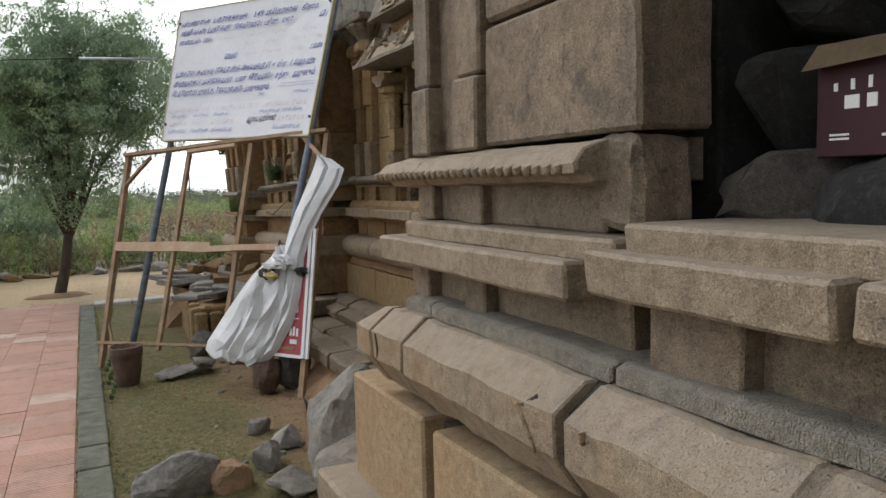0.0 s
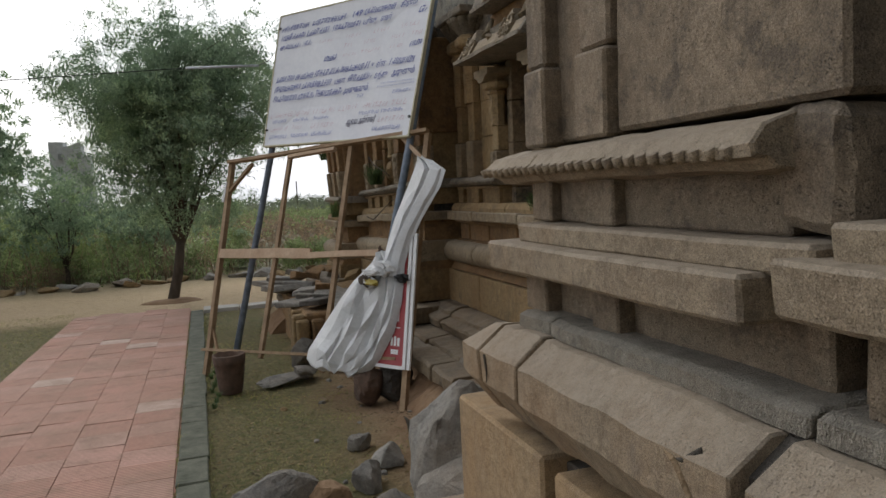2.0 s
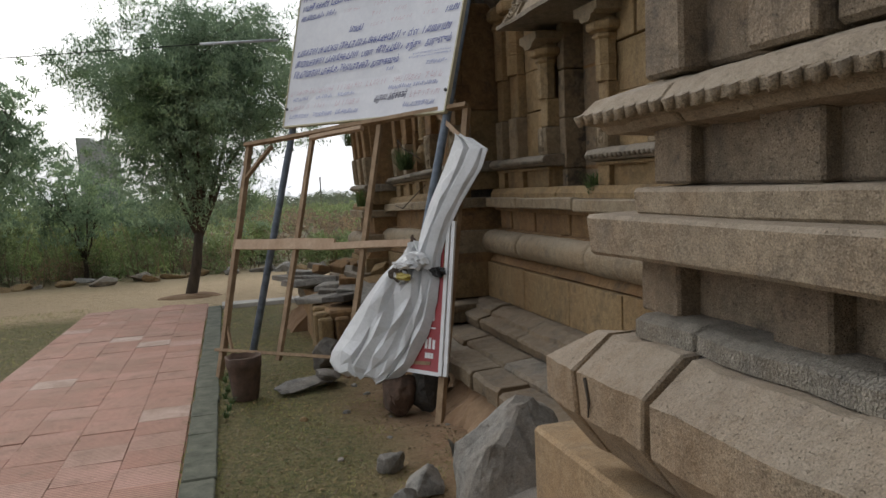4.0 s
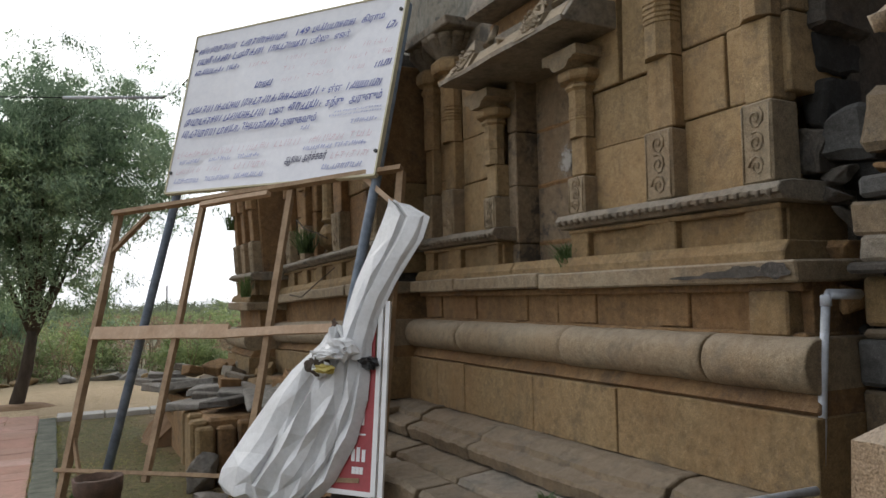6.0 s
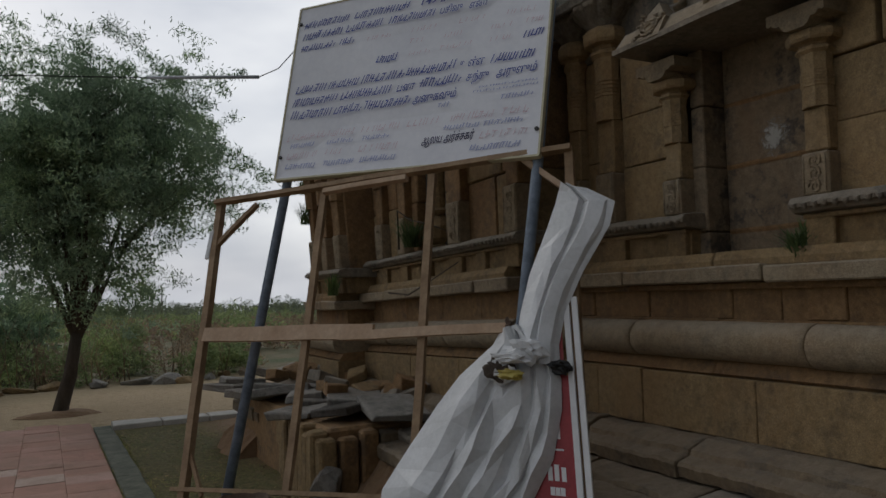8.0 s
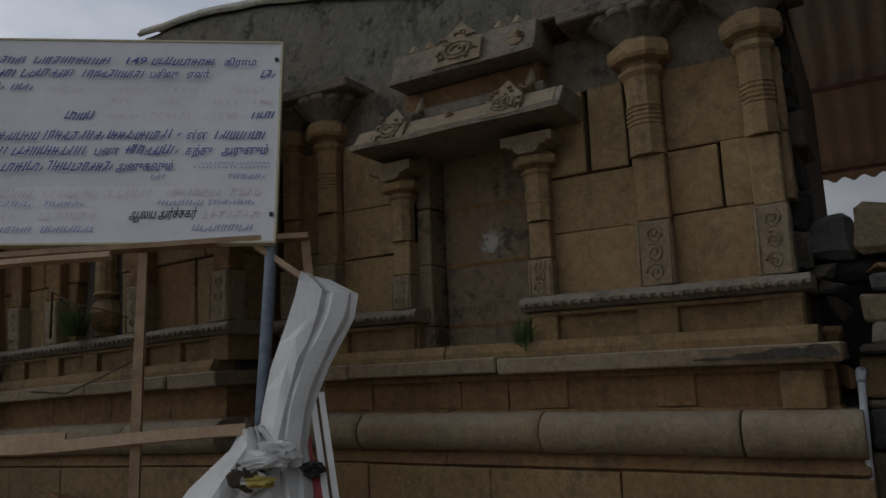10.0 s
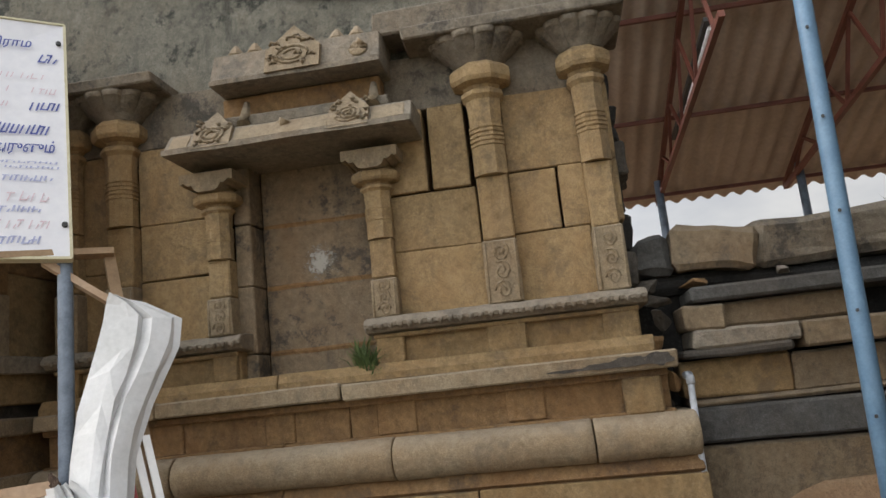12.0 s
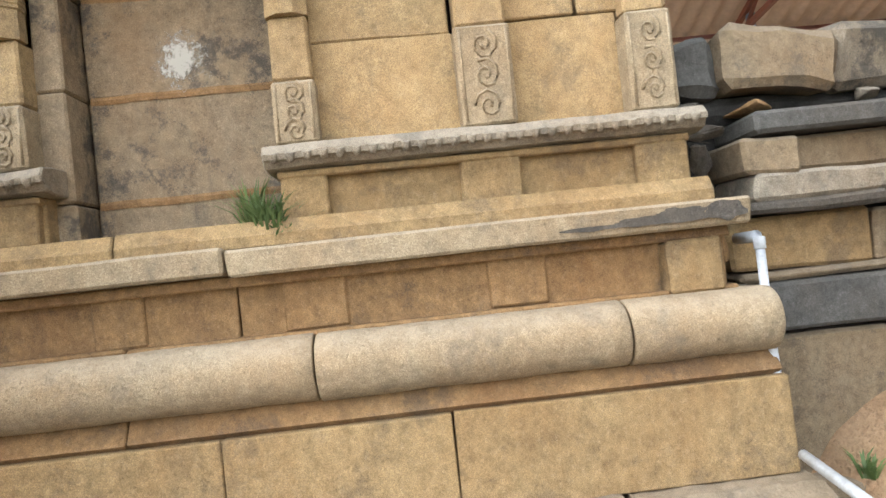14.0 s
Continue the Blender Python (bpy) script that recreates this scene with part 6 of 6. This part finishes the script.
# earth ring at the tree's foot
rock((-0.15, 13.5, -0.16), (0.55, 0.4, 0.10), 90, (0, 0, 0), "low mound of earth round the trunk", SOIL, 2, "earth_mound", "earth")
rng = random.Random(21)
for k in range(26):
    x, y = -6 + 0.42 * k + rng.uniform(-.15, .15), 17.2 + rng.uniform(-.5, .5)
    r = rng.uniform(0.10, 0.26)
    rock((x, y, ground_z(x, y) + 0.03), (r * 1.5, r, r * 0.6), 100 + k, (0, 0, 40 * k), "low grey boulder in a row beyond the path", rng.choice((ROCK, TAN, GREY)), 5, "boulder", "boulder")


def bush_field(name, label, spots, material, leaf, lobes, per, own=7):
    """Rounded uneven bushes, each of several leafy lobes on thin stems."""
    rng = random.Random(own)
    bm = bmesh.new()
    for x, y, r, h in spots:
        z = ground_z(x, y)
        for k in range(lobes):
            a, f = rng.uniform(0, 6.28), rng.random() ** 0.6
            lr = r * rng.uniform(0.28, 0.5)
            top = h * (1 - 0.55 * f * f) * rng.uniform(0.45, 1.0)
            c = Vector((x + r * f * math.cos(a) * 0.8, y + r * f * math.sin(a) * 0.8, z + max(lr * 0.4, top - lr * 0.6)))
            for _ in range(per):
                d = Vector((rng.gauss(0, 1), rng.gauss(0, 1), rng.gauss(0, 1))).normalized() * lr * rng.uniform(0.55, 1.08)
                leaves(bm, rng, c + Vector((d.x, d.y, d.z * 0.75)), leaf * 1.4, 4, leaf)
    return tagged(part(name, bm, material), label, "bushes", kind="stuff")


rng = random.Random(31)
near_spots = []
for _ in range(46):
    x = rng.uniform(-9, 1.2)
    near_spots.append((x, rng.uniform(18.6, 25), rng.uniform(0.55, 1.3), rng.uniform(0.5, 1.15) + 1.0 * smooth_step(-0.5, -4.5, x) * rng.random()))
for _ in range(26):
    near_spots.append((rng.uniform(-11, -0.8), rng.uniform(20, 27), rng.uniform(0.8, 1.5), rng.uniform(1.5, 2.7)))
near_spots += [(2.3 + 0.4 * k, 17.8 + 0.3 * k, 0.55, 0.75 + 0.2 * (k % 2)) for k in range(3)]
near_spots += [(-5.3, 17.9, 0.9, 1.9), (-6.6, 18.4, 1.2, 2.3), (-4.2, 18.7, 0.9, 1.6), (0.55, 18.2, 0.7, 1.0), (-2.6, 18.9, 0.9, 1.3)]
bush_field("bushes", "green scrub bushes beyond the path", near_spots, BUSH, 0.045, 11, 34, 3)
dry_spots = [(rng.uniform(-6, 3.5), rng.uniform(17.9, 23), rng.uniform(0.4, 1.0), rng.uniform(0.3, 1.0)) for _ in range(30)]
bush_field("dry_bushes", "dry brown thin-leaved scrub", dry_spots, DRYB, 0.03, 8, 26, 4)
mid_spots = [(rng.uniform(-40, 30), rng.uniform(26, 90), rng.uniform(1.2, 2.8), rng.uniform(0.6, 2.3)) for _ in range(200)]
bush_field("scrub", "wide belt of green and brown scrub", mid_spots, BUSH, 0.10, 9, 20, 5)
drymid = [(rng.uniform(-30, 30), rng.uniform(24, 80), rng.uniform(1.0, 2.4), rng.uniform(0.3, 1.0)) for _ in range(130)]
bush_field("dry_scrub", "patches of dry brown scrub", drymid, DRYB, 0.09, 8, 16, 6)
far_spots = []
for _ in range(620):
    x, y = rng.uniform(-190, 210), rng.uniform(100, 330)
    far_spots.append((x, y, rng.uniform(3, 8), -ground_z(x, y) + rng.uniform(-0.8, 2.6) + 1.2 * noise.noise((x * 0.03, y * 0.03, 1))))
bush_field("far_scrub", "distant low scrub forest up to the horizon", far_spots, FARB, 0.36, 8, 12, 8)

# dry upright stems in the brush
bm = bmesh.new()
for _ in range(170):
    x, y = rng.uniform(-6, 3), rng.uniform(17.6, 20)
    z = ground_z(x, y)
    p = Vector((x, y, z))
    tube(bm, [p, p + Vector((rng.uniform(-.15, .15), 0, 0.5)), p + Vector((rng.uniform(-.35, .35), 0, rng.uniform(0.7, 1.3)))], 0.012, 4, 0.004)
tagged(part("dry_stems", bm, DRYB), "thin dry stems standing in the brush", "stems", kind="stuff")

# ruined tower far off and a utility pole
# haze painted into both colours; openings are panels in a darker tone
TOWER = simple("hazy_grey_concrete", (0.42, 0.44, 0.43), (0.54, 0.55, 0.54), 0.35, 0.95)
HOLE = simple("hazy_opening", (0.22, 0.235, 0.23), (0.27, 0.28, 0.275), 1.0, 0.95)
tower = thing("ruined_tower", (-21, 150, -3), "distant derelict grey concrete tower with dark openings", "tower")
for x0, x1, z1 in ((-24.2, -22.0, 12.9), (-22.0, -20.4, 12.0), (-20.4, -18.9, 12.5), (-18.9, -17.6, 10.2)):
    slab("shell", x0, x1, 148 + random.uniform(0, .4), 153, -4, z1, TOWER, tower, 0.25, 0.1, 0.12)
for z, xs in ((2.0, (-23.2, -19.4)), (4.6, (-22.4, -19.0)), (7.2, (-20.6,)), (9.6, (-22.8, -19.8))):
    for x in xs:
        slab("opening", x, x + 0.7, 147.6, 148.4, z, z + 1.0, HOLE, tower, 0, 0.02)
upole = thing("utility_pole", (19, 150, -2.4), "thin distant utility pole on the skyline", "pole")
under(part("pole", tube(bmesh.new(), [(19, 150, -3), (19, 150, 4.0)], 0.13, 6), BARK), upole)

# ---- path of ribbed tiles, laid last ----
path = thing("road", (-0.6, 7, 0), "pink ribbed tile garden path with a mossy kerb", "path", kind="structure")


def path_z(y):
    return -0.0165 * max(0.0, y - 5.0)


def tile_material():
    m, n, l, b = mat("pink_ribbed_tile", 0.8)
    p = where(n)
    rnd = n.new("ShaderNodeObjectInfo").outputs["Random"]
    col = ramp(n, l, rnd, [(0.0, (0.42, 0.215, 0.155)), (0.4, (0.47, 0.25, 0.185)), (0.8, (0.50, 0.28, 0.215)), (0.95, (0.51, 0.30, 0.235)), (0.975, (0.60, 0.47, 0.39))])
    col = mix(n, l, ramp(n, l, noise_node(n, l, p, 1.6, 7, 0.65), [(0.36, grey(0)), (0.68, grey(0.75))]), col, (0.31, 0.20, 0.14))
    col = mix(n, l, ramp(n, l, noise_node(n, l, p, 7, 8, 0.75), [(0.5, grey(0)), (0.66, grey(0.6))]), col, (0.22, 0.14, 0.095))
    col = mix(n, l, 0.4, col, ramp(n, l, noise_node(n, l, p, 60, 4, 0.7), [(0.3, grey(0.32)), (0.7, grey(0.66))]), "OVERLAY")
    w = n.new("ShaderNodeTexWave")
    w.bands_direction = "Y"
    w.inputs["Scale"].default_value, w.inputs["Distortion"].default_value = 12.5, 0.3
    l.new(p, w.inputs["Vector"])
    col = mix(n, l, ramp(n, l, w.outputs["Fac"], [(0.0, grey(0.75)), (0.4, grey(0))]), col, (0.17, 0.09, 0.065))
    l.new(col, b.inputs["Base Color"])
    bump(n, l, b, w.outputs["Fac"], 0.6, 0.004)
    return m


TILE = tile_material()
bm = bmesh.new()
bx0 = [bm.verts.new((x, y, path_z(y) + 0.008)) for y in (0.6, 5.0, 12.25) for x in (-1.46, 0.135)]
for k in (0, 2):
    bm.faces.new((bx0[k], bx0[k + 1], bx0[k + 3], bx0[k + 2]))
under(part("bedding", bm, PAVER), path)
tile_bm = box(bmesh.new(), -0.1575, 0.1575, -0.149, 0.149, -0.012, 0.012, 0, 0.002)
tile_me = bpy.data.meshes.new("tile")
tile_bm.to_mesh(tile_me)
tile_bm.free()
tile_me.materials.append(TILE)
rng = random.Random(2)
for j in range(39):
    for i in range(5):
        y = 0.8 + 0.3 * j
        x = -1.30 + 0.317 * i
        ob = new("tile", tile_me)
        y += 0.15 if i % 2 else 0.0
        ob.matrix_basis = pose(x, y, path_z(y) + 0.012 + rng.uniform(-.002, .003), rng.uniform(-.6, .6) - (0.95 if y > 5 else 0), rng.uniform(-.6, .6), rng.uniform(-.5, .5))
        under(ob, path)
kerb_bm = box(bmesh.new(), -0.085, 0.085, -0.195, 0.195, -0.12, 0.03, 0.003, 0.008)
kerb_me = bpy.data.meshes.new("kerb_stone")
kerb_bm.to_mesh(kerb_me)
kerb_bm.free()
kerb_me.materials.append(KERB)
for j in range(28):
    y = 0.9 + 0.4 * j
    ob = new("kerb_stone", kerb_me)
    ob.matrix_basis = pose(0.225 + rng.uniform(-.006, .006), y, path_z(y) + rng.uniform(-.006, .006), 0, 0, rng.uniform(-.6, .6))
    under(ob, path)
for j in range(5):
    slab("kerb_stone", 0.32 + 0.5 * j, 0.81 + 0.5 * j, 11.75, 12.05, -0.3, -0.055, CONC, path, 0.006, 0.01)

# grass in the joints of the path and along the kerb
def joint_grass():
    rng = random.Random(41)
    bm = bmesh.new()
    for _ in range(7000):
        y = rng.uniform(1.2, 12.0)
        x = rng.choice((0.14, 0.14, 0.32, 0.32, -0.19, -0.505, -1.46)) + rng.gauss(0, 0.016)
        if noise.noise((x * 3, y * 1.6, 9)) < (-0.1 if x > 0.1 else 0.22):
            continue
        a, l = rng.uniform(0, 6.28), rng.uniform(0.01, 0.035)
        d = Vector((math.cos(a), math.sin(a), 0))
        w = Vector((-d.y, d.x, 0)) * 0.004
        p = Vector((x, y, path_z(y) + 0.012))
        bm.faces.new([bm.verts.new(q) for q in (p - w, p + w, p + d * l + Vector((0, 0, l * 0.7)))])
    return tagged(part("joint_grass", bm, GRASS), "short grass growing in the path's joints", "grass", kind="stuff")


joint_grass()

# ---- small things high on the shrine ----
tuft((1.9, 10.05, 1.95), 70, 0.22, 0.16, 61, "dark weed hanging from the corner bay")
tuft((1.9, 10.1, 2.25), 60, 0.18, 0.16, 62, "dark weed hanging from the corner bay")
vine = thing("dry_vine", (2.42, 8.2, 1.5), "thin dry vine trailing over the shrine wall", "vine")
under(part("stem", tube(bmesh.new(), [(2.13, 8.4, 1.60), (2.10, 8.35, 1.9), (2.09, 8.1, 1.8), (2.10, 7.8, 1.74), (2.12, 7.6, 1.68)], 0.008, 5, 0.004), BARK), vine)
under(part("stem", tube(bmesh.new(), [(2.08, 8.5, 1.26), (2.06, 8.1, 1.24), (2.06, 7.75, 1.33), (2.10, 7.4, 1.45)], 0.007, 5, 0.004), BARK), vine)
bell = thing("hanging_bell", (2.0, 10.7, 2.9), "small dark bell hung under the eave", "bell")
under(part("body", ring_stack(2.0, 10.7, [(2.86, 0.055), (2.875, 0.05), (2.94, 0.035), (2.97, 0.012)], 10, 1), IRON), bell)
under(part("hanger", tube(bmesh.new(), [(2.0, 10.7, 2.965), (2.0, 10.7, 3.09)], 0.005, 5), IRON), bell)
build_tree((8.2, 11.2, -0.2), ((8.0, 11.1, 6.5), (1.3, 1.3, 1.4)), 0.1, 3.6, 6, 220, 30, 0.05, 15, "tall leafy tree behind the shrine")
